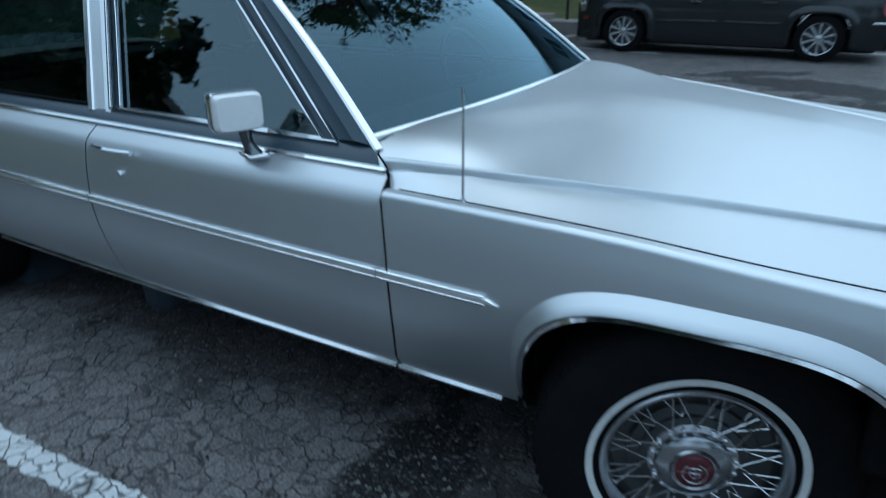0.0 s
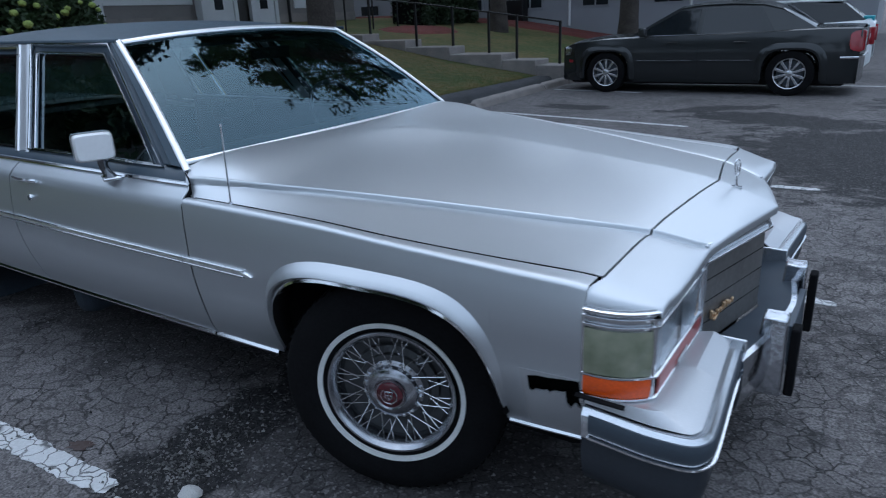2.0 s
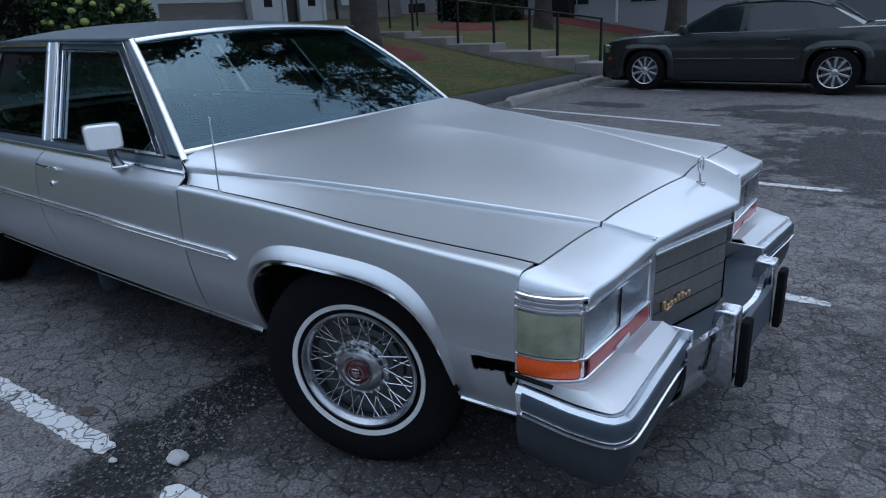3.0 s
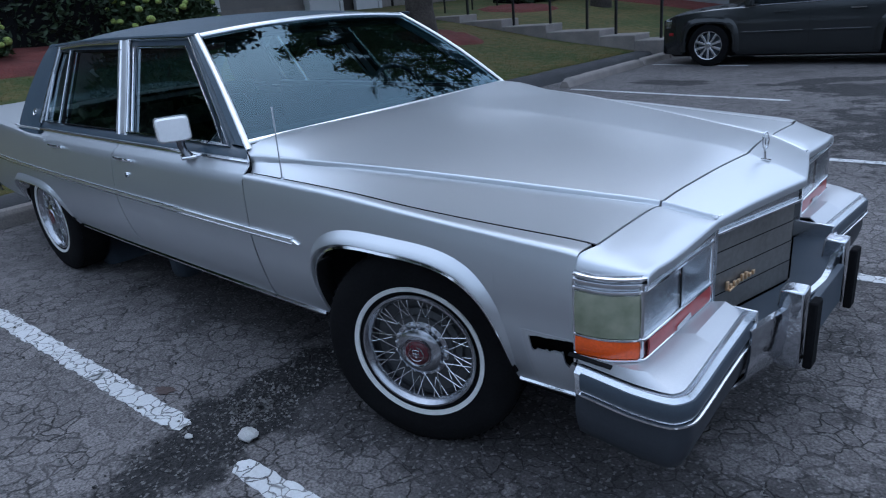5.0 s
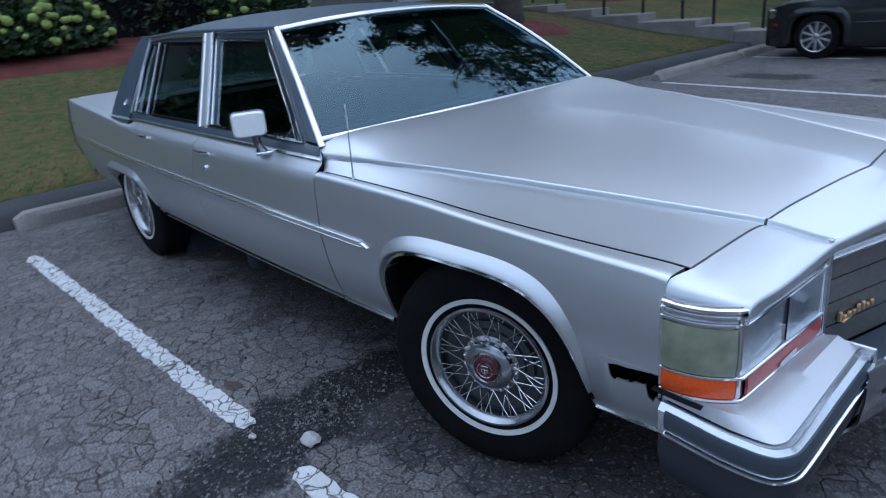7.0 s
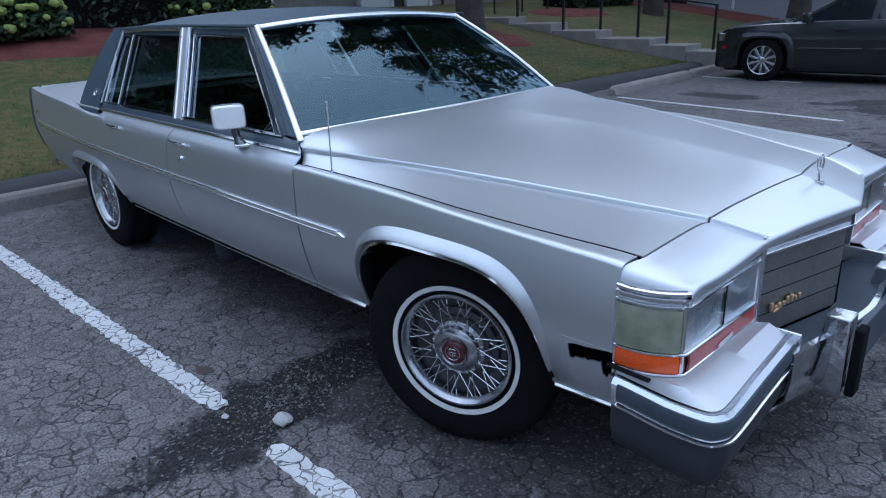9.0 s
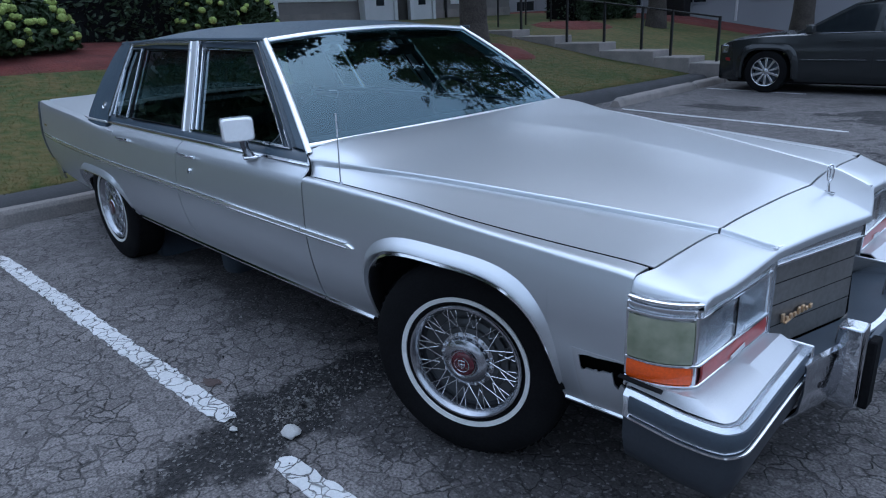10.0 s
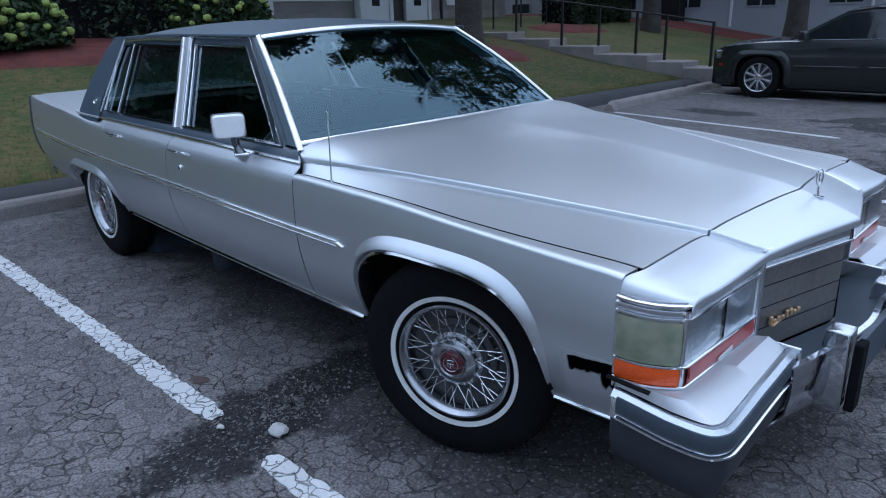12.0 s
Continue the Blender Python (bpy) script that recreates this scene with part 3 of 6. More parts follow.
def nose_x(y):
    y = abs(y)
    return smoothly(y, (0.0, 0.2, 0.41, 0.44, 0.70, 0.82), (0.872, 0.826, 0.774, 0.770, 0.766, 0.750))


def cowl_x(y):
    return -0.800 + 0.075 * (1 - min(1.0, abs(y + 0.028) / 0.785) ** 2) + smoothly(abs(y), (0.80, 0.815, 0.845, 0.855, 0.865, 0.875, 0.884), (0.0, 0.0, 0.020, 0.040, 0.056, 0.067, 0.072))


def across(x0, x1, rows):
    out = []
    for i in range(rows + 1):
        u = i / rows
        line = []
        for j in range(-60, 61):
            v = j / 60
            # columns follow the crease so that it stays crisp
            yk = hood_crease_y(x0(0.85) + (x1(0.85) - x0(0.85)) * u)
            for _ in range(3):
                xg = x0(yk) + (x1(yk) - x0(yk)) * u
                yk = hood_crease_y(xg)
            yk, yg = min(hood_crease_y(xg), hood_gap_y(xg) - 0.004), hood_gap_y(xg)
            a = abs(v)
            if a < 0.5:
                y = (yk - 0.014) * a / 0.5
            elif a < 0.8:
                y = yk - 0.014 + 0.036 * (a - 0.5) / 0.3
            else:
                y = yk + 0.022 + (yg - yk - 0.022) * (a - 0.8) / 0.2
            y = math.copysign(y, v)
            x = x0(y) + (x1(y) - x0(y)) * u
            line.append(Vector((x, y, hood_z(x, y))))
        out.append(line)
    return out


rows = across(cowl_x, lambda y: seam_x(y) - 0.003, 40)
rows.append([p + Vector((0.001, 0, -0.02)) for p in rows[-1]])
part("hood", sheet(rows), silver, car, "long silver hood with two raised creases", solid=0.004)
rows = across(lambda y: seam_x(y) + 0.003, nose_x, 16)
rows.insert(0, [p + Vector((0, 0, -0.02)) for p in rows[0]])


def nose_top(y):
    return smoothly(abs(y), (0.0, 0.25, 0.44, 0.82), (0.818, 0.812, 0.797, 0.779))


for i, line in enumerate(rows[1:], 1):
    v = (i - 1) / 16
    u = max(0.0, v - 0.68) / 0.32
    for p in line:
        k = min(1.0, max(0.0, (abs(p.y) - 0.46) / 0.30))
        p.z += (nose_top(p.y) - hood_z(nose_x(p.y), p.y)) * ((1 - k) * u ** 2.0 + k * v ** 1.25)
for i, line in enumerate(rows):
    u = min(1.0, max(0.0, (i - 1) / 16))
    for s, at_end in ((-1, False), (1, True)):
        x = line[-1 if at_end else 0].x
        z = line[-1 if at_end else 0].z - 0.0005
        xs = 0.6095 + u * (x - 0.6095)
        y = 0.8985 - 0.074 * (u * 0.93) ** 2.2
        low = 0.770 - 0.004 * u
        more = [Vector((xs + 0.3 * (x - xs), s * (y - 0.046), z + 0.001))]
        more += [Vector((xs, s * (y - k), z + (low - z) * f)) for f, k in ((0.05, 0.030), (0.16, 0.023), (0.35, 0.018), (0.7, 0.013), (1.0, 0.0105))]
        line[:] = line + more if at_end else more[::-1] + line
rows.append([p + Vector((0.004, 0, -0.003)) for p in rows[-1]])
rows.append([p + Vector((0.002, 0, -0.006)) for p in rows[-1]])
rows.append([p + Vector((-0.002, 0, -0.018)) for p in rows[-1]])
nose = part("header_panel", sheet(rows), silver, car, "silver nose panel peaked at the middle", solid=0.004)
for s in (-1, 1):
    # the near strip is black for the gap's shade, the far one silver filling
    part("gap_seal", strip([(x, s * (hood_gap_y(x) + 0.004), crease_z(x) + 0.0015) for x in steps(-0.70, 0.600, 24)], [(0, 0, 1)] * 25, 0.0065, 0.002), black if s < 0 else silver, car, "added black strip standing for the shade between hood and fender" if s < 0 else "")

# a thin strip, paler than the panel it lies on
part("nose_tape", sheet([[(x, y, hood_z(x, y) - 0.0015 - 0.32 * max(0.0, x - 0.63) ** 1.25) for y in steps(-0.765, -0.735, 3)] for x in steps(0.638, 0.735, 6)]), pale_strip_mat, nose, "pale thin strip on the nose panel", solid=0.001)
# hood ornament: a slim upright loop on a foot
bm = tube([(0.750 + 0.006 * math.cos(a), 0.0095 * math.cos(a), 0.921 + 0.026 * math.sin(a)) for a in steps(-math.pi / 2, math.pi * 1.5, 24)], 0.0032, 8)
tube([(0.752, 0, 0.862), (0.750, 0, 0.880), (0.750, 0, 0.897)], 0.0055, 8, bm, 0.0035)
box(bm, (0.7485, -0.0065, 0.908), (0.7515, 0.0065, 0.932))
box(bm, (0.733, -0.008, 0.857), (0.770, 0.008, 0.864))
part("hood_ornament", bm, chrome, car, "upright chrome hood ornament", bevel=0.001)

# antenna on the near fender
bm = tube([(-0.535, -0.886, 0.864), (-0.535, -0.886, 0.874)], 0.010, 12, taper=0.006)
tube([(-0.535, -0.886, 0.874), (-0.541, -0.876, 1.10)], 0.0030, 6, bm, 0.0022)
tube([(-0.541, -0.876, 1.10), (-0.542, -0.876, 1.108)], 0.003, 6, bm)
part("antenna", bm, satin_chrome, car, "thin whip antenna")

# ---- lamps ----
LAMP_TOP, LAMP_LOW = 0.727, 0.616
for s in (-1, 1):
    def corner(u, out=0.0):
        """Round the corner from the flank to the nose; u from 0 to 1 on the flank, 1 to 2 on the front."""
        if u <= 1:
            a = u * math.pi / 2
            x = 0.609 + 0.146 * u ** 0.92
            y = 0.899 - 0.074 * u ** 2.2
            return Vector((x + out * u * 0.7, s * (y + out * (1 - u * 0.6)), 0))
        v = u - 1
        return Vector((0.757 + out + 0.006 * v, s * (0.818 - 0.392 * v), 0))
    def ring(us, z0, z1, out, name, mat, label="", parent=None, solid=0.004):
        return part(name, sheet([[corner(u, out) + Vector((0, 0, z)) for z in (z0, (z0 + z1) / 2, z1)] for u in us]), mat, parent or car, label, solid=solid)
    us_all, us_side, us_front = steps(0, 2, 40), steps(0.03, 0.93, 12), steps(1.04, 1.98, 12)
    bezel = ring(us_all, 0.53, 0.775, -0.006, "lamp_bezel", satin_chrome, "dull metal lamp bezel")
    for z in (0.768, 0.754, 0.735, 0.611, 0.557):
        pts = [corner(u, -0.006) + Vector((0, 0, z)) for u in us_all]
        ns = [(corner(min(u + 0.02, 2)) - corner(max(u - 0.02, 0))).cross(Vector((0, 0, 1))) * (1 if s < 0 else -1) for u in us_all]
        part("bright_trim", strip(pts, ns, 0.009 if z > 0.72 else 0.008, 0.010), chrome, bezel, "chrome trim line")
    for u in (0.0, 0.97, 2.0):
        p = corner(u, -0.006)
        n = Vector((0.25 + min(u, 1), s * (1.2 - min(u, 1)), 0)) if u < 2 else Vector((1, 0, 0))
        part("bright_trim", strip([p + Vector((0, 0, 0.53)), p + Vector((0, 0, 0.65)), p + Vector((0, 0, 0.755))], [n] * 3, 0.010, 0.008), chrome, bezel)
    part("cornering_lamp", sheet([[corner(u, 0.004 + 0.004 * math.sin(math.pi * k / 6)) + Vector((0, 0, LAMP_LOW + (LAMP_TOP - LAMP_LOW) * k / 6)) for k in range(7)] for u in us_side]), lens_clear, car, "hazed yellowish clear corner lamp lens", solid=0.01)
    part("turn_signal", sheet([[corner(u, 0.004 + 0.003 * math.sin(math.pi * k / 4)) + Vector((0, 0, 0.562 + 0.045 * k / 4)) for k in range(5)] for u in us_side]), lens_amber, car, "bright amber turn signal lens", solid=0.01)
    tape = part("red_strip", sheet([[corner(u, 0.002 + 0.002 * math.sin(math.pi * k / 2)) + Vector((0, 0, 0.560 + 0.044 * k / 2)) for k in range(3)] for u in us_front]), red_tape, car, "red strip under the headlamps", solid=0.006)
    part("lamp_mark", strip([corner(1.42, 0.006) + Vector((0, 0, 0.567)), corner(1.62, 0.006) + Vector((0, 0, 0.575))], [(1, 0, 0)] * 2, 0.014, 0.002), white_trim, tape)
    for a, b in ((1.06, 1.47), (1.54, 1.95)):
        bowl = []
        for i, u in enumerate(steps(a, b, 16)):
            bowl.append([corner(u, -0.012 - 0.075 * (math.sin(math.pi * i / 16) * math.sin(math.pi * k / 10)) ** 0.7 + 0.003 * (i % 2)) + Vector((0, 0, LAMP_LOW + (LAMP_TOP - LAMP_LOW) * k / 10)) for k in range(11)])
        lamp = part("headlamp", sheet(bowl), reflector, car, "rectangular sealed-beam headlamp", smooth=0, solid=0.004)
        c = corner((a + b) / 2, -0.045) + Vector((0, 0, (LAMP_LOW + LAMP_TOP) / 2))
        part("bulb_shield", boxed((c.x - 0.012, c.y - 0.016, c.z - 0.014), (c.x + 0.012, c.y + 0.016, c.z + 0.014)), dark_chrome, lamp, bevel=0.006)
        us = steps(a, b, 6)
        glass = part("lamp_lens", sheet([[corner(u, 0.001 + 0.004 * math.sin(math.pi * i / 6) * math.sin(math.pi * k / 6)) + Vector((0, 0, LAMP_LOW + (LAMP_TOP - LAMP_LOW) * k / 6)) for k in range(7)] for i, u in enumerate(us)]), lamp_glass, lamp, "clear fluted glass lens")
        glass.visible_shadow = False
    p = corner(1.505)
    part("bright_trim", strip([p + Vector((-0.008, 0, LAMP_LOW)), p + Vector((-0.008, 0, 0.66)), p + Vector((-0.008, 0, LAMP_TOP))], [(1, 0, 0)] * 3, 0.012, 0.006), black, bezel)

# ---- grille: two upright halves that meet in a peak ----
grille = new("grille")
grille.parent = car
tagged(grille, "dark peaked grille with bright header lines")


def grille_x(y):
    return 0.766 + 0.100 * (1 - abs(y) / 0.41)


def slab(z0, z1, out, depth, mat, name, label="", y0=0.41):
    for s in (-1, 1):
        bm = bmesh.new()
        ys = [s * y0, 0]
        lo = [(grille_x(y) + out - d, y, z) for d in (0, depth) for y in ys for z in (z0, z1)]
        vs = [bm.verts.new(p) for p in lo]
        for q in ((0, 1, 3, 2), (4, 6, 7, 5), (0, 4, 5, 1), (2, 3, 7, 6), (0, 2, 6, 4), (1, 5, 7, 3)):
            bm.faces.new([vs[i] for i in q])
        part(name, bm, mat, grille, label, bevel=0.002)


slab(0.795, 0.803, 0.004, 0.03, chrome, "header_edge", "chrome header edge")
slab(0.752, 0.794, -0.008, 0.03, satin_chrome, "header", "dull metal grille header")
slab(0.744, 0.752, 0.004, 0.03, chrome, "header_edge")
slab(0.480, 0.744, -0.016, 0.02, grille_mat, "grille_back", "dark grille mesh")
for k in range(3):
    z = 0.545 + 0.066 * k
    slab(z, z + 0.005, -0.0155, 0.006, black, "grille_bar")
for s in (-1, 1):
    y = s * 0.41
    part("grille_side", boxed((0.72, min(y, y + s * 0.018), 0.478), (0.770, max(y, y + s * 0.018), 0.803)), satin_chrome, grille, bevel=0.002)
bm = bmesh.new()
for k in range(8):
    y = -0.335 + 0.018 * k
    h = (0.026, 0.012, 0.015, 0.013, 0.022, 0.022, 0.012, 0.014)[k]
    box(bm, (grille_x(y) - 0.012, y - 0.0075, 0.556 + 0.0015 * k), (grille_x(y) - 0.004, y + 0.0075, 0.556 + 0.0015 * k + h))
box(bm, (grille_x(-0.30) - 0.012, -0.34, 0.553), (grille_x(-0.30) - 0.005, -0.20, 0.560))
part("grille_script", bm, gold, grille, "small gold script emblem drawn as bars", bevel=0.002)

# ---- bumper ----
BUMPER_DROP = Vector((0, 0, -0.026))
bumper = new("front_bumper")
bumper.parent = car
tagged(bumper, "heavy chrome bumper with grey rub strip and guards")


def bumper_plan(u):
    """Outer edge from the near side (u=0) round the corner to the middle (u=1), at the bumper's face."""
    return Vector((smoothly(u, (0, 0.30, 0.42, 0.50, 0.56, 0.75, 1.0), (0.620, 0.800, 0.868, 0.895, 0.900, 0.888, 0.876)),
                   -smoothly(u, (0, 0.30, 0.42, 0.50, 0.56, 0.75, 1.0), (0.922, 0.924, 0.914, 0.880, 0.842, 0.63, 0.405)), 0)) + BUMPER_DROP


for s in (-1, 1):
    flip = Matrix.Diagonal((1, 1 if s < 0 else -1, 1, 1))
    us = steps(0, 1, 44)
    # the end cap: ledge on top, rolled face, lower apron
    prof = ((0.00, 0.543), (0.012, 0.552), (0.004, 0.540), (0.0, 0.520), (0.002, 0.480))
    low = ((-0.002, 0.482), (0.0, 0.43), (-0.010, 0.385), (-0.022, 0.355), (-0.04, 0.343))
    rows, under = [], []
    for u in us:
        p = bumper_plan(u)
        q = bumper_plan(min(u + 0.01, 1)) - bumper_plan(max(u - 0.01, 0))
        n = Vector((-q.y, q.x, 0)).normalized() * -1
        if n.dot(Vector((1, -1, 0))) < 0:
            n = -n
        inner = p - n * (0.024 + 0.010 * u)
        line = [inner + Vector((0, 0, 0.554)), (inner + p) / 2 + Vector((0, 0, 0.556)), p - n * 0.014 + Vector((0, 0, 0.554))]
        line += [p + n * (o - 0.004) + Vector((0, 0, z)) for o, z in prof[2:]]
        rows.append([flip @ v for v in line])
        under.append([flip @ (p + n * (o - 0.004) + Vector((0, 0, z))) for o, z in low])
    part("bumper_apron", sheet(under), apron_mat, bumper, "dull grey lower bumper face", solid=0.006)
    part("filler_end", boxed((0.752, min(s * 0.400, s * 0.410), 0.40), (0.886, max(s * 0.400, s * 0.410), 0.545)), bumper_chrome, bumper, bevel=0.004)
    part("bumper_end", sheet(rows), bumper_chrome, bumper, "chrome bumper end cap", solid=0.006)
    def along(z, out, us2):
        pts, ns = [], []
        for u in us2:
            p = bumper_plan(u)
            q = bumper_plan(min(u + 0.01, 1)) - bumper_plan(max(u - 0.01, 0))
            n = Vector((-q.y, q.x, 0)).normalized()
            if n.dot(Vector((1, -1, 0))) < 0:
                n = -n
            pts.append(flip @ (p + n * out + Vector((0, 0, z))))
            ns.append(flip @ n)
        return pts, ns
    us2 = steps(0.03, 0.985, 40)
    part("rub_strip", strip(*along(0.521, -0.004, us2), 0.046, 0.009), strip_rubber, bumper, "grey rubber rub strip")
    part("bright_edge", strip(*along(0.488, -0.004, us2), 0.009, 0.012), chrome, bumper, "chrome line under the rub strip")
    # filler panel from the lamps down to the bumper ledge
    fil = []
    for line, u in zip(rows, us):
        c = Vector(corner(smoothly(u, (0, 0.46, 0.54, 1), (0.02, 0.90, 1.06, 2.0)), -0.004))
        c.y = s * abs(c.y)
        e = Vector(line[0])
        e += (Vector(line[1]) - e) * 0.15 + Vector((0, 0, 0.004))
        fil.append([c + Vector((0, 0, 0.551)), c + (Vector((e.x, e.y, 0)) - c) * 0.5 + Vector((0, 0, 0.5585)), e])
    part("bumper_filler", sheet(fil), silver_worn, car, "faded silver bumper filler panel", solid=0.004)
    # guard
    bm = boxed((0.90, s * 0.235 - 0.036, 0.32), (0.985, s * 0.235 + 0.036, 0.562))
    for v in bm.verts:
        if v.co.x > 0.95 and v.co.z > 0.5:
            v.co.x -= 0.02
        if v.co.z < 0.35:
            v.co.x -= 0.015
    guard = part("bumper_guard", bm, guard_chrome, bumper, "upright chrome bumper guard", bevel=0.006)
    part("guard_pad", boxed((0.975, s * 0.235 - 0.029, 0.325), (1.000, s * 0.235 + 0.029, 0.535)), rubber, guard, "black rubber guard pad", bevel=0.006)

mid = []
for y in steps(-0.455, 0.455, 18):
    x = 0.965 - 0.075 * (abs(y) / 0.455) ** 1.5
    mid.append([(grille_x(y) - 0.01, y, 0.478), (x - 0.02, y, 0.508), (x - 0.004, y, 0.506), (x, y, 0.495), (x, y, 0.42), (x - 0.008, y, 0.36), (x - 0.04, y, 0.31), (x - 0.07, y, 0.30)])
part("bumper_bar", sheet([line[1:] for line in mid]), guard_chrome, bumper, "dull chrome bumper centre bar", solid=0.006)
part("bar_ledge", sheet([[Vector(line[0]), Vector(line[1]) + Vector((0.004, 0, -0.002))] for line in mid]), strip_rubber, bumper, "dark ledge under the grille", solid=0.006)
part("plate_bracket", boxed((0.955, -0.16, 0.37), (0.975, 0.16, 0.50)), strip_rubber, bumper, "dark plate bracket", bevel=0.003)
part("valance", boxed((0.55, -0.78, 0.34), (0.78, 0.78, 0.42)), black, car, "black valance behind the bumper", bevel=0.02)
part("radiator_box", boxed((0.30, -0.80, 0.42), (0.70, 0.80, 0.76)), black, car, bevel=0.02)
part("engine_bay", boxed((-0.70, -0.45, 0.40), (0.30, 0.45, 0.76)), black, car, bevel=0.02)

# ---- greenhouse ----
def glass_y(z):
    return 0.835 - 0.195 * (z - 0.94) / 0.39


def gp(x, z, s, out=0.0):
    """A place on the plane of the side windows."""
    n = Vector((0, s * 0.894, 0.447))
    return Vector((x, s * glass_y(z), z)) + n * out


WS_LOW, WS_TOP = 0.965, 1.335


def ws_point(u, v, out=0.0):
    """Windshield: u from -1 to 1 across, v from 0 low to 1 high."""
    half = 0.785 + (0.605 - 0.785) * v
    x = -0.830 - 0.512 * v + 0.075 * (1 - u * u) * (1 - 0.45 * v)
    z = WS_LOW + (WS_TOP - WS_LOW) * v + 0.018 * (1 - u * u) * v + 0.02 * math.sin(math.pi * v) + 0.012 * (1 - u * u)
    return Vector((x + out * 0.55, u * half - 0.028, z + out * 0.83))


pane = part("windshield", sheet([[ws_point(u, v) for u in steps(-0.99, 0.99, 32)] for v in steps(0.0, 1.0, 16)]), windshield_glass, car, "tinted curved windshield")
pane.visible_shadow = False
cowl = []
for u in steps(-1.012, 1.012, 40):
    p = ws_point(u, -0.03)
    x = cowl_x(p.y)
    cowl.append([(x + 0.004, p.y, hood_z(x + 0.004, p.y) - 0.003), ((x + p.x) / 2, p.y, (hood_z(x, p.y) + p.z) / 2 - 0.004), (p.x, p.y, p.z - 0.003)])
part("cowl_panel", sheet(cowl), silver, car, "silver cowl strip under the windshield", solid=0.004)
n_ws = Vector((0.55, 0, 0.83))
part("windshield_trim", strip([ws_point(u, 1.0, 0.002) for u in steps(-1.03, 1.03, 30)], [n_ws] * 31, 0.024, 0.009), bright_trim_metal, car, "bright windshield trim")
part("windshield_trim", strip([ws_point(u, -0.016, 0.0) for u in steps(-1.0, 1.0, 30)], [n_ws] * 31, 0.018, 0.008), bright_trim_metal, car)
for s in (-1, 1):
    part("windshield_trim", strip([ws_point(s * 1.01, v, 0.003) for v in steps(-0.075, 1.02, 14)], [(0.5, s * 0.45, 0.74)] * 15, 0.023, 0.009), bright_trim_metal, car)
    # windshield pillar in vinyl
    pil = []
    for v in steps(-0.040, 1.0, 14):
        p = ws_point(s * 1.022, v)
        z = p.z
        q = gp(-0.902 - 0.498 * (z - 0.94) / 0.39, z, s, 0.003)
        pil.append([p + Vector((-0.03, -s * 0.04, -0.03)), p, (p + q) / 2 + Vector((0.006, s * 0.010, 0.006)), q, q + Vector((-0.02, -s * 0.03, 0))])
    part("windshield_pillar", sheet(pil), vinyl, car, "blue-grey windshield pillar", solid=0.004)

def frame_loop(pts, s, w, h, out=0.004):
    """A closed trim loop in the plane of the side windows."""
    ring = []
    for (x0, z0), (x1, z1) in zip(pts, pts[1:] + pts[:1]):
        for k in range(5):
            ring.append((x0 + (x1 - x0) * k / 5, z0 + (z1 - z0) * k / 5))
    ring.append(ring[0])
    return strip([gp(x, z, s, out) for x, z in ring], [(0, s * 0.894, 0.447)] * len(ring), w, h)


def pane_mesh(pts, s, out=0.0):
    bm = bmesh.new()
    bm.faces.new([bm.verts.new(gp(x, z, s, out)) for x, z in pts])
    return bm


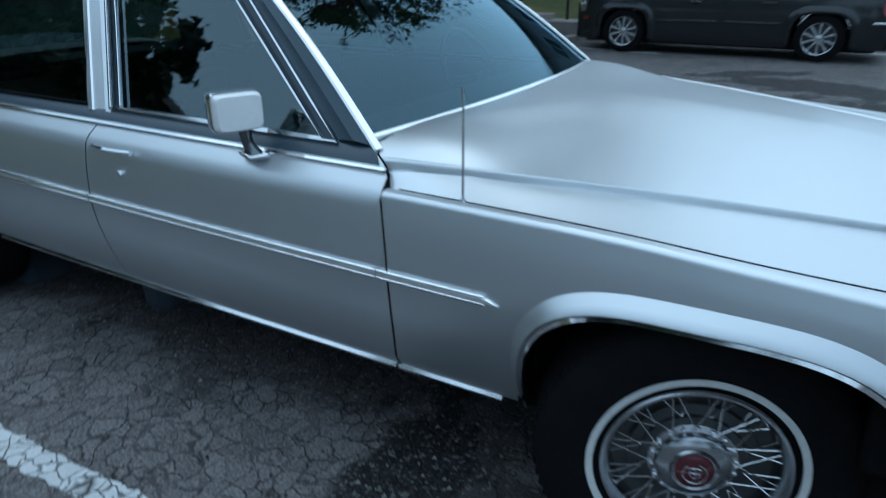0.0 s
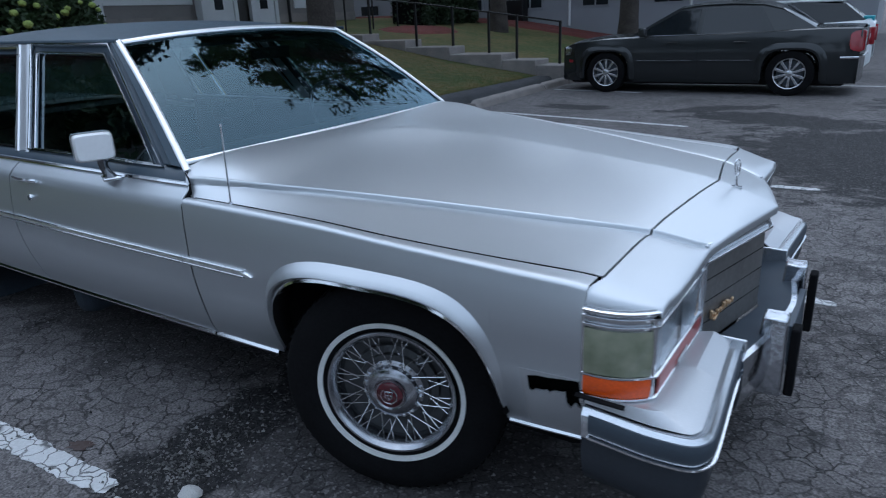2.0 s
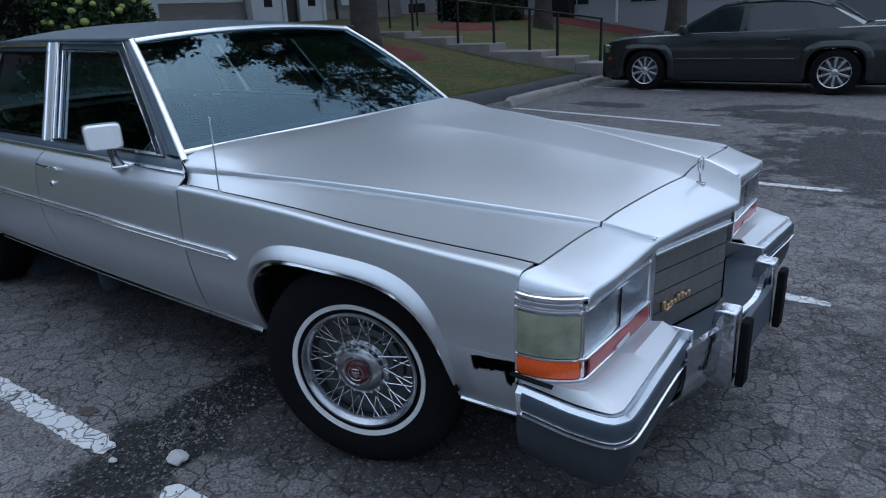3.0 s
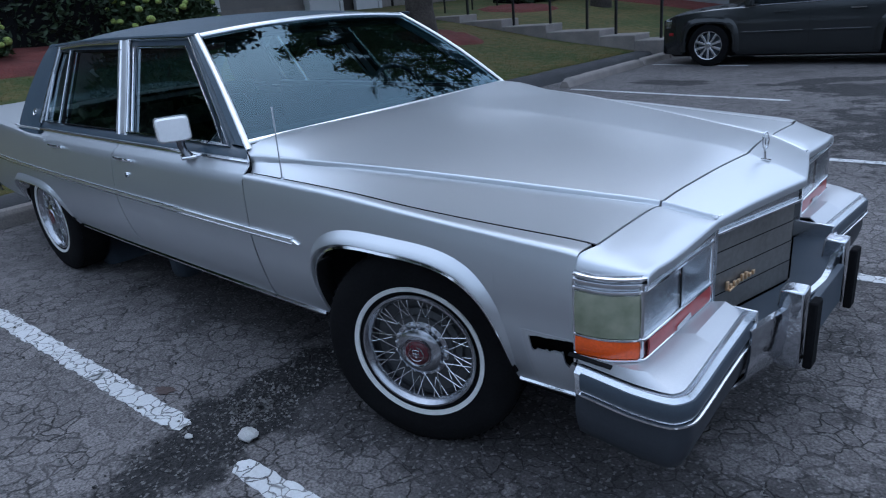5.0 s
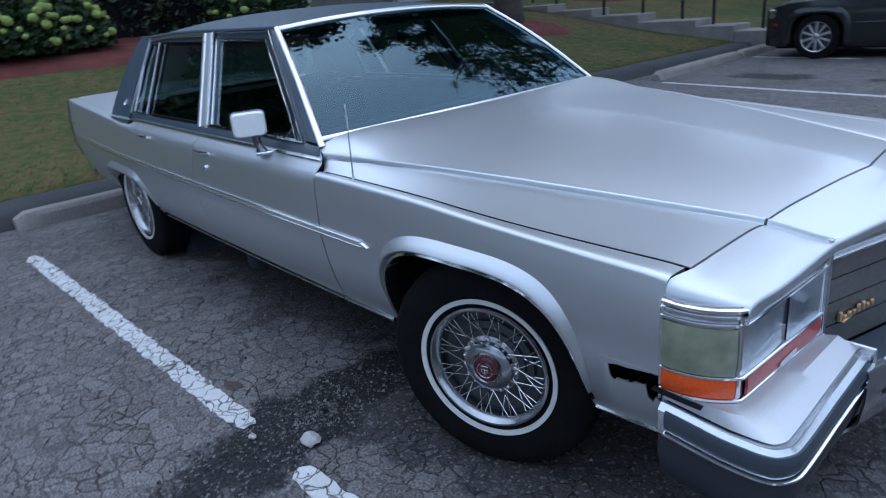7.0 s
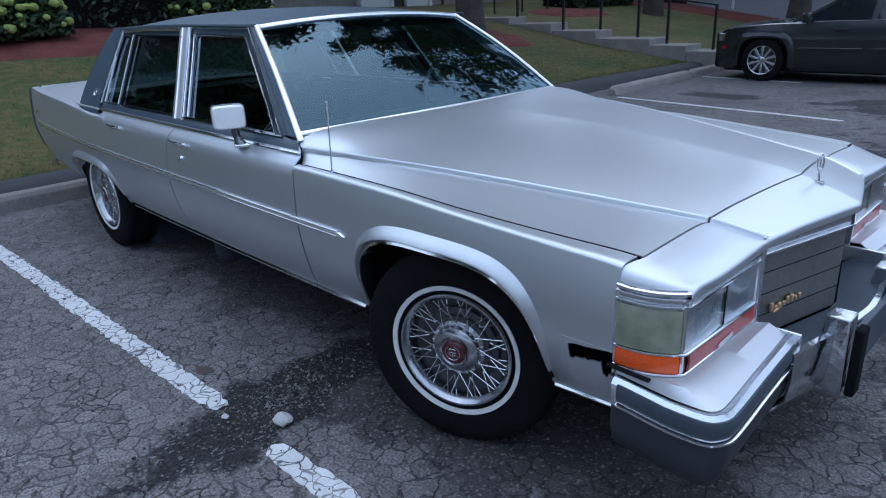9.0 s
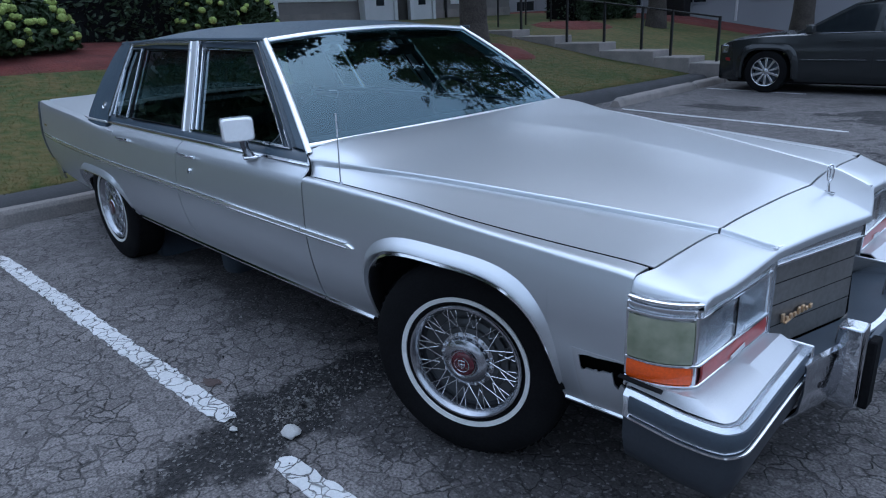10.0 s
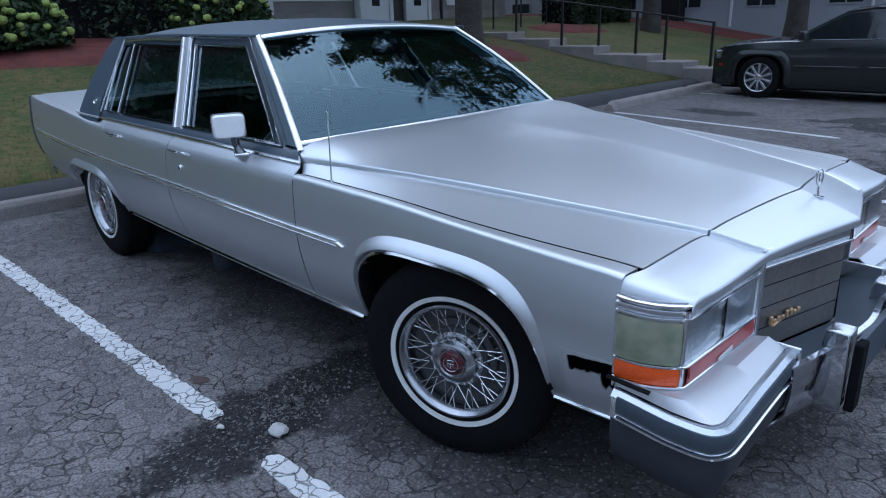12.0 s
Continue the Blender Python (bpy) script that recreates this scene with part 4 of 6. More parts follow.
for s in (-1, 1):
    front = [(-1.735, 0.945), (-0.958, 0.945), (-1.411, 1.296), (-1.905, 1.306)]
    rear = [(-2.55, 0.945), (-1.895, 0.945), (-2.035, 1.296), (-2.615, 1.302)]
    quarter = [(-2.80, 0.945), (-2.60, 0.945), (-2.66, 1.302), (-2.845, 1.298)]
    for pts, name in ((front, "front_door_window"), (rear, "rear_door_window"), (quarter, "quarter_window")):
        pane = part(name, pane_mesh(pts, s, -0.006), side_glass, car, "dark tinted side window", smooth=0)
        pane.visible_shadow = False
        part("window_frame", frame_loop(pts, s, 0.010 if name == "front_door_window" else 0.007, 0.009), chrome if name == "front_door_window" else black if name == "rear_door_window" else satin_chrome, pane, "bright window frame")
    outer = [(-1.775, 0.940), (-0.908, 0.940), (-1.398, 1.330), (-1.962, 1.338)]
    part("door_frame_trim", frame_loop(outer, s, 0.010, 0.010, 0.006), chrome, car, "bright door frame trim")
    part("door_frame", sheet([[gp(x0, z0, s, -0.004), gp(x1, z1, s, -0.004)] for (x0, z0), (x1, z1) in zip(outer + outer[:1], front + front[:1])]), vinyl_trim, car, "blue-grey door frame", solid=0.01)
    # broad bright centre pillar
    part("centre_pillar", sheet([[gp(-1.772 - 0.20 * v - e, 0.93 + 0.408 * v, s, o) for e, o in ((0.0, -0.01), (0.0, 0.010), (0.020, 0.013), (0.024, 0.007), (0.080, 0.009), (0.084, 0.014), (0.108, 0.012), (0.112, -0.01))] for v in steps(0, 1, 12)]), brushed, car, "wide brushed bright centre pillar", solid=0.004)
    part("rear_frame_trim", strip([gp(x, z, s, 0.004) for x, z in ((-2.06, 1.332), (-2.5, 1.334), (-2.82, 1.322))], [(0, s * 0.894, 0.447)] * 3, 0.026, 0.010), satin_chrome, car, "satin window trim")
    part("rear_frame_trim", strip([gp(x, z, s, 0.004) for x, z in ((-2.825, 1.328), (-2.850, 1.15), (-2.862, 0.935))], [(0, s * 0.894, 0.447)] * 3, 0.034, 0.012), satin_chrome, car)
    part("rear_header", sheet([[gp(x, 1.300, s, -0.002), gp(x, 1.345, s, -0.002)] for x in steps(-2.86, -2.03, 8)]), vinyl_trim, car, solid=0.01)
    part("rear_sill", sheet([[gp(x, 0.925, s, -0.004), gp(x, 0.950, s, -0.004)] for x in steps(-2.88, -1.88, 8)]), vinyl_trim, car, solid=0.01)
    # rear roof pillar in padded vinyl
    pil = []
    for v in steps(0, 1, 16):
        z = 0.868 + 0.472 * v
        xf = -2.880 + 0.030 * v
        xr = smoothly(v, (0, 0.15, 0.5, 0.85, 1), (-3.22, -3.245, -3.20, -3.09, -3.00))
        line = [gp(xf, z, s, -0.01), gp(xf, z, s, 0.006)]
        for e in (0.25, 0.5, 0.75, 0.92):
            line.append(gp(xf + (xr - xf) * e, z, s, 0.016 - 0.03 * max(0, e - 0.6)))
        line += [gp(xr, z, s, -0.02), gp(xr - 0.012, z, s, -0.07), gp(xr - 0.02, z, s, -0.14)]
        pil.append(line)
    part("rear_pillar", sheet(pil), vinyl, car, "padded blue-grey vinyl roof pillar", solid=0.006)
    part("quarter_badge", boxed((-4.33, -0.003, 0.0), (-4.27, 0.003, 0.018), Matrix.Translation((0, s * (side_point(-4.30, 0.775).y * -1), 0.770))), chrome, car, "small bright badge", bevel=0.002)
    part("vinyl_edge_trim", strip([gp(x, z, s, 0.012) for x, z in ((-2.86, 0.902), (-3.05, 0.902), (-3.18, 0.904), (-3.235, 0.910))], [(0, s, 0.3)] * 4, 0.012, 0.008), brushed, car, "bright vinyl edge trim")
    emblem = part("pillar_emblem", lathe([(0.0, 0.007), (0.010, 0.007), (0.012, 0.003), (0.017, 0.003), (0.019, 0.008), (0.023, 0.007), (0.024, -0.004)], 24), chrome, car, "round bright pillar emblem", smooth=30)
    emblem.matrix_basis = pose(-2.962, s * (glass_y(0.990) + 0.016), 0.990, 0, 0, 0 if s < 0 else 180) @ pose(0, 0, 0, -26, 0, 0)

# vinyl roof
roof = []
for x in steps(-1.350, -3.01, 26):
    line = []
    for j in range(-20, 21):
        u = j / 20
        half = 0.632
        crown = smoothly(x, (-3.02, -2.9, -2.5, -2.0, -1.6, -1.350), (1.33, 1.365, 1.405, 1.415, 1.398, 1.362))
        edge = smoothly(x, (-3.02, -2.9, -2.4, -1.350), (1.305, 1.325, 1.345, 1.338))
        a = abs(u)
        z = edge + (crown - edge) * (1 - a ** 2.6) ** 0.8 if a < 1 else edge
        line.append(Vector((x + 0.03 * (1 - u * u) * (1 if x > -1.5 else 0), math.copysign(half * (1 - (1 - a) ** 1.05), u) - 0.012, z)))
    roof.append(line)
part("roof", sheet(roof), vinyl, car, "blue-grey vinyl covered roof", solid=0.02)
for s in (-1, 1):
    part("drip_rail", strip([gp(x, smoothly(x, (-3.0, -2.4, -1.38), (1.328, 1.346, 1.340)), s, 0.010) for x in steps(-2.98, -1.345, 16)], [(0, s * 0.9, 0.4)] * 17, 0.014, 0.006), vinyl, car, "blue-grey drip rail")
rw = part("rear_window", sheet([[(-3.03 - 0.40 * v - 0.05 * (1 - (y / 0.6) ** 2), y * (1 + 0.10 * v), 1.32 - 0.36 * v) for y in steps(-0.58, 0.58, 12)] for v in steps(0, 1, 6)]), windshield_glass, car, "tinted rear window")
rw.visible_shadow = False

# trunk and tail
trunk = []
for x in steps(-3.22, -4.56, 16):
    zt = smoothly(x, (-4.57, -4.45, -4.0, -3.4), (0.935, 0.955, 0.972, 0.975))
    half = half_width(x) - 0.086
    trunk.append([(x, half * u, crease_z(x) - 0.003 + (zt - crease_z(x)) * (1 - abs(u) ** 3)) for u in steps(-1, 1, 20)])
part("trunk_lid", sheet(trunk), silver, car, "long flat silver trunk lid", solid=0.004)
part("rear_deck", sheet([[(-3.25, y, 0.95), (-3.02, y * 0.98, 0.94)] for y in steps(-0.80, 0.80, 4)]), dash_mat, car, solid=0.02)
tail = []
for z in steps(0.45, 0.935, 10):
    tail.append([(-4.555 - 0.04 * (1 - u * u), u * (half_width(-4.56) - inset(z)), z) for u in steps(-1, 1, 16)])
part("tail_panel", sheet(tail), silver, car, solid=0.01)
for s in (-1, 1):
    part("tail_lamp", sheet([[side_point(x, z, s, 0.004) for z in steps(0.50, 0.925, 8)] for x in (-4.545, -4.57, -4.60)]), strip_rubber, car, "dark tail lamp edge", solid=0.02)
rb = []
for k in range(41):
    a = math.pi * k / 40
    e = 0.30
    x, y = -4.36 - 0.26 * math.sin(a) ** e, -0.78 * math.copysign(abs(math.cos(a)) ** e, math.cos(a))
    rb.append([(x + 0.03, y * 0.97, 0.53), (x, y, 0.52), (x, y, 0.42), (x + 0.02, y * 0.99, 0.36)])
part("rear_bumper", sheet(rb), bumper_chrome, car, "chrome rear bumper", solid=0.01)

# under the car
part("underbody", boxed((-3.45, -0.72, 0.26), (0.55, 0.72, 0.40)), black, car, "black underbody", bevel=0.03)

# ---- mirror on the near door ----
for s in (-1,):
    rows = []
    for d, k in ((-0.034, 0.98), (-0.030, 1.0), (0.016, 0.985), (0.027, 0.95), (0.033, 0.87)):
        ring = []
        for j in range(40):
            a = 2 * math.pi * (j + 0.5) / 40
            e = 0.28
            ring.append((d, 0.063 * k * math.copysign(abs(math.cos(a)) ** e, math.cos(a)), 0.047 * k * math.copysign(abs(math.sin(a)) ** e, math.sin(a))))
        rows.append(ring)
    bm = sheet(rows, close=True)
    for row in (rows[0], rows[-1]):
        bm.faces.new([next(v for v in bm.verts if (v.co - Vector(p)).length < 1e-6) for p in row])
    mirror = part("door_mirror", bm, mirror_shell, car, "chrome door mirror on a stalk, its sky reflection painted white", smooth=40)
    mirror.matrix_basis = pose(-1.150, s * 0.930, 1.012, 0, 0, 24 * s)
    rim = [Vector((0.0, p[1] * 1.015, p[2] * 1.02)) for p in rows[1]]
    part("mirror_rim", strip([p + Vector((-0.006, 0, 0)) for p in rim + rim[:1]], [Vector((0, p.y, p.z * 1.3)) for p in rim + rim[:1]], 0.036, 0.0025), chrome, mirror, "chrome mirror rim")
    part("mirror_glass", boxed((-0.038, -0.056, -0.040), (-0.034, 0.056, 0.040)), material("mirror_silver", (0.85, 0.86, 0.87), 0.03, 1.0, 0.01), mirror, "silvered mirror glass")
    neck = []
    for u in steps(0, 1, 8):
        w = smoothly(u, (0, 0.6, 0.85, 1), (0.017, 0.016, 0.019, 0.028))
        d = smoothly(u, (0, 0.6, 1), (0.015, 0.015, 0.030))
        c = Vector((-0.004 * u, -s * smoothly(u, (0, 0.5, 1), (0.018, 0.020, 0.036)), -0.042 - 0.070 * u))
        neck.append([c + Vector((d * math.cos(2 * math.pi * j / 14), w * math.sin(2 * math.pi * j / 14), 0)) for j in range(14)])
    part("mirror_stalk", sheet(neck, close=True), dark_chrome, mirror, "chrome mirror stalk with dark reflections put into its colour", smooth=50)
    foot = bmesh.new()
    box(foot, (-0.040, -s * 0.036 - 0.030, -0.122), (0.036, -s * 0.036 + 0.030, -0.109))
    part("mirror_foot", foot, chrome, mirror, "chrome mirror foot", bevel=0.005)

# ---- cabin ----
def seat(name, x, y0, y1, label):
    """A bench seat: cushion, back and headrests under one thing."""
    b = new(name)
    b.parent = car
    tagged(b, label)
    part("cushion", boxed((x - 0.05, y0, 0.42), (x + 0.50, y1, 0.60)), seat_cloth, b, bevel=0.05)
    part("backrest", boxed((x - 0.14, y0, 0.50), (x + 0.02, y1, 1.03), Matrix.Rotation(radians(-9), 4, "Y")), seat_cloth, b, bevel=0.05).location = (-0.09, 0, -0.10)
    for y in (y0 + 0.20, y1 - 0.20) if y1 - y0 > 0.8 else ((y0 + y1) / 2,):
        part("headrest", boxed((x - 0.22, y - 0.13, 0.90), (x - 0.13, y + 0.13, 0.99)), seat_cloth, b, bevel=0.03)


seat("front_seat", -1.78, -0.68, -0.04, "dark blue velour front seat")
seat("front_seat", -1.78, 0.04, 0.68, "dark blue velour front seat")
seat("rear_seat", -2.75, -0.68, 0.68, "dark blue velour rear bench")
bm = sheet([[(-0.78, y, 0.955), (-0.90, y, 0.972), (-1.00, y, 0.955), (-1.03, y, 0.90), (-1.00, y, 0.70), (-0.90, y, 0.60)] for y in steps(-0.76, 0.76, 10)])
part("dashboard", bm, dash_mat, car, "dark blue padded dashboard", solid=0.01)
wheel_ring = [Vector((0, 0.185 * math.cos(a), 0.185 * math.sin(a))) for a in steps(0, 2 * math.pi, 32)]
m = pose(-1.18, 0.38, 0.93, 0, -28, 0)
bm = tube([m @ p for p in wheel_ring], 0.012, 8)
tube([m @ Vector((0, -0.18, 0)), m @ Vector((0.02, 0, -0.02)), m @ Vector((0, 0.18, 0))], 0.012, 8, bm)
tube([m @ Vector((0.02, 0, -0.02)), (-0.95, 0.38, 0.82)], 0.025, 8, bm)
part("steering_wheel", bm, dash_mat, car, "slim dark steering wheel")
part("rear_view_mirror", boxed((-1.245, -0.10, 1.235), (-1.225, 0.12, 1.285)), black, car, "black inside mirror", bevel=0.006)
part("cabin_floor", boxed((-3.0, -0.78, 0.36), (-0.72, 0.78, 0.40)), seat_cloth, car, "dark carpet")
part("headliner", boxed((-2.95, -0.56, 1.30), (-1.42, 0.56, 1.315)), dash_mat, car, "dark headliner", bevel=0.004)
for s in (-1, 1):
    part("door_card", boxed((-2.80, min(s * 0.74, s * 0.80), 0.42), (-0.80, max(s * 0.74, s * 0.80), 0.925)), seat_cloth, car, "dark blue door trim", bevel=0.01)
part("firewall", boxed((-0.80, -0.78, 0.40), (-0.74, 0.78, 0.94)), black, car)

cover_mat = material("dull_cover_disc", (0.10, 0.105, 0.11), 0.4, 0.8, 0.15, 60, 8)
# ---- wheels with wire covers ----
def wire_wheel(at, turn):
    w = new("wheel")
    w.parent = car
    tagged(w, "whitewall wheel with a chrome wire cover")
    w.matrix_basis = pose(*at, 0, 0, turn)
    tyre_profile = [(0.19, -0.09), (0.22, -0.10), (0.27, -0.106), (0.32, -0.095), (0.338, -0.080), (0.344, -0.05), (0.345, 0.0), (0.344, 0.05), (0.338, 0.080), (0.330, 0.089), (0.318, 0.096), (0.29, 0.105), (0.262, 0.106), (0.240, 0.104), (0.215, 0.100), (0.205, 0.094), (0.195, 0.085)]
    part("tyre", lathe(tyre_profile, 80), rubber, w, "black rubber tyre", smooth=50)
    part("whitewall", lathe([(0.2115, 0.098), (0.2120, 0.1030), (0.219, 0.1045), (0.2265, 0.1056), (0.2270, 0.1020)], 96), whitewall_mat, w, "white sidewall band", smooth=50)
    tread = bmesh.new()
    for k in range(72):
        a = 2 * math.pi * k / 72
        box(tread, (-0.0052, -0.074, -0.003), (0.0052, 0.074, 0.0012), Matrix.Rotation(a, 4, "Y") @ Matrix.Translation((0, 0, 0.344)))
    part("tread", tread, rubber, w, smooth=0)
    part("rim", lathe([(0.201, 0.088), (0.200, 0.098), (0.195, 0.104), (0.189, 0.104), (0.184, 0.097), (0.177, 0.088), (0.172, 0.072), (0.168, 0.045)], 96), hub_metal, w, "chrome outer rim", smooth=50)
    part("cover_back", lathe([(0.172, 0.044), (0.136, 0.040), (0.134, 0.052), (0.112, 0.056), (0.110, 0.066), (0.085, 0.069), (0.08, 0.045), (0.0, 0.045)], 64), cover_mat, w, "dull grey cover disc", smooth=30)
    part("hub_barrel", lathe([(0.098, 0.045), (0.094, 0.070), (0.080, 0.075), (0.077, 0.090), (0.066, 0.097), (0.052, 0.100), (0.049, 0.105), (0.044, 0.102), (0.0, 0.100)], 48), hub_metal, w, "chrome hub", smooth=25)
    part("hub_emblem", lathe([(0.042, 0.100), (0.040, 0.107), (0.030, 0.111), (0.0, 0.113)], 40), emblem_red, w, "dark red hub emblem", smooth=50)
    bm = bmesh.new()
    for k in range(14):
        a0, a1 = 2 * math.pi * k / 14, 2 * math.pi * (k + 1) / 14
        if abs(math.sin(a0)) < 0.93 or a0 > math.pi:
            tube([(0.025 * math.cos(a0), -0.1125, 0.025 * math.sin(a0)), (0.025 * math.cos(a1), -0.1125, 0.025 * math.sin(a1))], 0.0016, 5, bm)
    shield = [(-0.011, 0.013), (0.0, 0.015), (0.011, 0.013), (0.0105, -0.002), (0.0, -0.014), (-0.0105, -0.002), (-0.011, 0.013)]
    tube([(x, -0.1135, z) for x, z in shield], 0.0015, 5, bm)
    tube([(0, -0.1135, 0.013), (0, -0.1135, -0.012)], 0.0012, 5, bm)
    tube([(-0.010, -0.1135, 0.002), (0.010, -0.1135, 0.002)], 0.0012, 5, bm)
    part("emblem_mark", bm, satin_chrome, w, "small bright emblem shape")
    # lugs round the hub
    lug = None
    for k in range(18):
        a = 2 * math.pi * (k + 0.5) / 18
        m = Matrix.Translation((0.087 * math.cos(a), -0.072, 0.087 * math.sin(a)))
        if lug is None:
            lug = part("spoke_nut", lathe([(0.006, -0.004), (0.006, 0.006), (0.0, 0.008)], 6), chrome, w, smooth=0)
            lug.matrix_basis = m
        else:
            twin(lug, m=m)
    spoke = None
    for k in range(48):
        row = k % 4
        a = 2 * math.pi * k / 48
        lean = (0.30, -0.30, 0.22, -0.22)[row]
        h0 = (0.078, 0.078, 0.058, 0.058)[row]
        r0 = (0.080, 0.080, 0.096, 0.096)[row]
        start = Vector((r0 * math.cos(a), -h0, r0 * math.sin(a)))
        stop = Vector((0.177 * math.cos(a + lean), -0.080, 0.177 * math.sin(a + lean)))
        d = stop - start
        m = Matrix.Translation(start) @ d.to_track_quat("Z", "Y").to_matrix().to_4x4() @ Matrix.Diagonal((1, 1, d.length, 1))
        if spoke is None:
            spoke = part("spoke", tube([(0, 0, 0), (0, 0, 1)], 0.0015, 6), chrome, w, "thin chrome spoke")
            spoke.matrix_basis = m
        else:
            twin(spoke, m=m)
    return w


wire_wheel((-0.014, -0.772, 0.345), 18)
wire_wheel((-0.014, 0.772, 0.345), 198)
wire_wheel((-3.084, -0.765, 0.345), 0)
wire_wheel((-3.084, 0.765, 0.345), 180)


# the body sits low on its springs, most of all at the nose
def sag(x, z):
    low = smoothly(z, (0.60, 0.95), (0.015, 0.006))
    return smoothly(x, (-0.3, 0.45, 0.62, 0.77), (low, 0.014, 0.016, 0.027))


def settle(ob):
    for child in ob.children:
        if child.name.startswith("wheel") and child.type == "EMPTY":
            continue
        if child.type == "MESH":
            at = child.matrix_basis.translation
            if at.length > 0.5:
                child.location.z -= sag(at.x, at.z)
                continue
            for v in child.data.vertices:
                v.co.z -= sag(v.co.x, v.co.z)
        settle(child)


settle(car)

# ---- ground ----
def lot_z(x, y):
    """The lot falls gently towards +y."""
    return -0.0110 * min(max(y - 1.2, 0.0), 13.0)


def lawn_edge(y):
    return -5.03 - 0.018 * (y + 1.0)


def lawn_z(x, y):
    d = lawn_edge(y) - x
    base = lot_z(x, y) + 0.13
    return base + smoothly(d, (-0.3, 0.0, 1.0, 3.0, 6.0, 9.0, 12.4, 40.0), (-0.05, 0.0, 0.14, 0.46, 0.95, 1.22, 1.40, 1.50)) + 0.02 * noise.noise(Vector((x * 0.6, y * 0.6, 0)))


def levels(a, b, near0, near1, fine, coarse):
    out, v = [a], a
    while v < b:
        step = fine if near0 <= v < near1 else coarse
        v = near0 if v < near0 < v + step else v + step
        out.append(min(v, b))
    return out


xs = levels(-240, 240, -8, 6, 0.5, 12)
ys = levels(-240, 240, -4, 16, 0.5, 12)
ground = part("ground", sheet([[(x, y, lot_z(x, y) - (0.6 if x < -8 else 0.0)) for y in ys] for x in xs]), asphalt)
tagged(ground, "grey cracked asphalt parking lot", "ground", kind="structure")

xs = [-60, -45, -35, -28] + steps(-24, -14, 10) + steps(-13.5, -4.0, 40)
ys = [-60, -40, -25] + steps(-15, 24, 80) + [30, 40, 60, 90]
lawn = part("lawn", sheet([[(x, y, lawn_z(x, y) if x < lawn_edge(y) else lot_z(x, y) - 0.05) for y in ys] for x in [k for k in xs if k < -4.7]]), turf_soil)
tagged(lawn, "patchy dry grass lawn rising behind the kerb", "lawn", kind="structure")

# painted bay lines, broken and uneven at their edges
def bay_line(x0, x1, y0, y1, w=0.10, seed=0, group="parking bay lines"):
    rnd = random.Random(seed)
    n = max(6, int(abs(x1 - x0) / 0.03))
    rows = []
    for i in range(n + 1):
        u = i / n
        x, y = x0 + (x1 - x0) * u, y0 + (y1 - y0) * u
        a, b = w / 2 + rnd.uniform(-0.010, 0.006), w / 2 + rnd.uniform(-0.010, 0.006)
        if i in (0, n):
            a, b = a * rnd.uniform(0.2, 0.7), b * rnd.uniform(0.2, 0.7)
        elif i in (1, 2, n - 1, n - 2):
            a, b = a * rnd.uniform(0.6, 1.0), b * rnd.uniform(0.6, 1.0)
        z = lot_z(x, y) + 0.004
        rows.append([(x, y - a, z - 0.003), (x + rnd.uniform(-0.01, 0.01), y - a + 0.002, z), (x, y, z), (x + rnd.uniform(-0.01, 0.01), y + b - 0.002, z), (x, y + b, z - 0.003)])
    ob = part("parking_line", sheet(rows), line_paint, smooth=0)
    return tagged(ob, "worn cracked white parking line on asphalt", "parking line", group, "structure")


bay_line(-3.83, -0.79, -1.425, -1.312, 0.098, 1)
bay_line(-0.44, 2.6, -1.312, -1.26, 0.094, 2)
bay_line(-0.2, 1.05, 1.245, 1.245, 0.085, 3)
bay_line(-3.9, 0.78, 3.52, 3.61, 0.085, 4)
bay_line(-4.22, -0.91, 7.03, 6.45, 0.085, 5)
bay_line(-4.45, -2.6, 10.40, 10.12, 0.085, 6)
bay_line(-0.9, 1.6, 12.0, 11.9, 0.085, 7)
bay_line(-3.95, 1.2, -4.1, -4.0, 0.10, 8)

# dark crumbled patch in the line's gap, tar stains, and its loose gravel
def blob(name, cx, cy, rx, ry, turn, mat, label, seed, lift=0.002, n=48, rough=0.22):
    rnd = random.Random(seed)
    bm = bmesh.new()
    ring = []
    c, s = math.cos(turn), math.sin(turn)
    for k in range(n):
        a = 2 * math.pi * k / n
        f = 1 + rough * noise.noise(Vector((2.2 * math.cos(a), 2.2 * math.sin(a), seed * 3.7))) * 2 + rnd.uniform(-0.04, 0.04)
        x, y = rx * f * math.cos(a), ry * f * math.sin(a)
        x, y = cx + c * x - s * y, cy + s * x + c * y
        ring.append(bm.verts.new((x, y, lot_z(x, y) + lift)))
    mid = bm.verts.new((cx, cy, lot_z(cx, cy) + lift + 0.001))
    for k in range(n):
        bm.faces.new((ring[k], ring[(k + 1) % n], mid))
    return tagged(part(name, bm, mat, smooth=0), label, "stain", kind="structure")


blob("rust_stain", -1.11, -1.227, 0.052, 0.026, 0.4, rust_stain, "small rusty stain beside the line", 11, 0.0045, rough=0.5)


def pebble(seed, n=2):
    rnd = random.Random(seed)
    bm = bmesh.new()
    bmesh.ops.create_icosphere(bm, subdivisions=n, radius=1.0)
    off = Vector((rnd.uniform(0, 50), 0, 0))
    for v in bm.verts:
        v.co *= 1 + 0.35 * noise.noise(v.co * 1.3 + off)
        v.co.z *= 0.65
    return bm


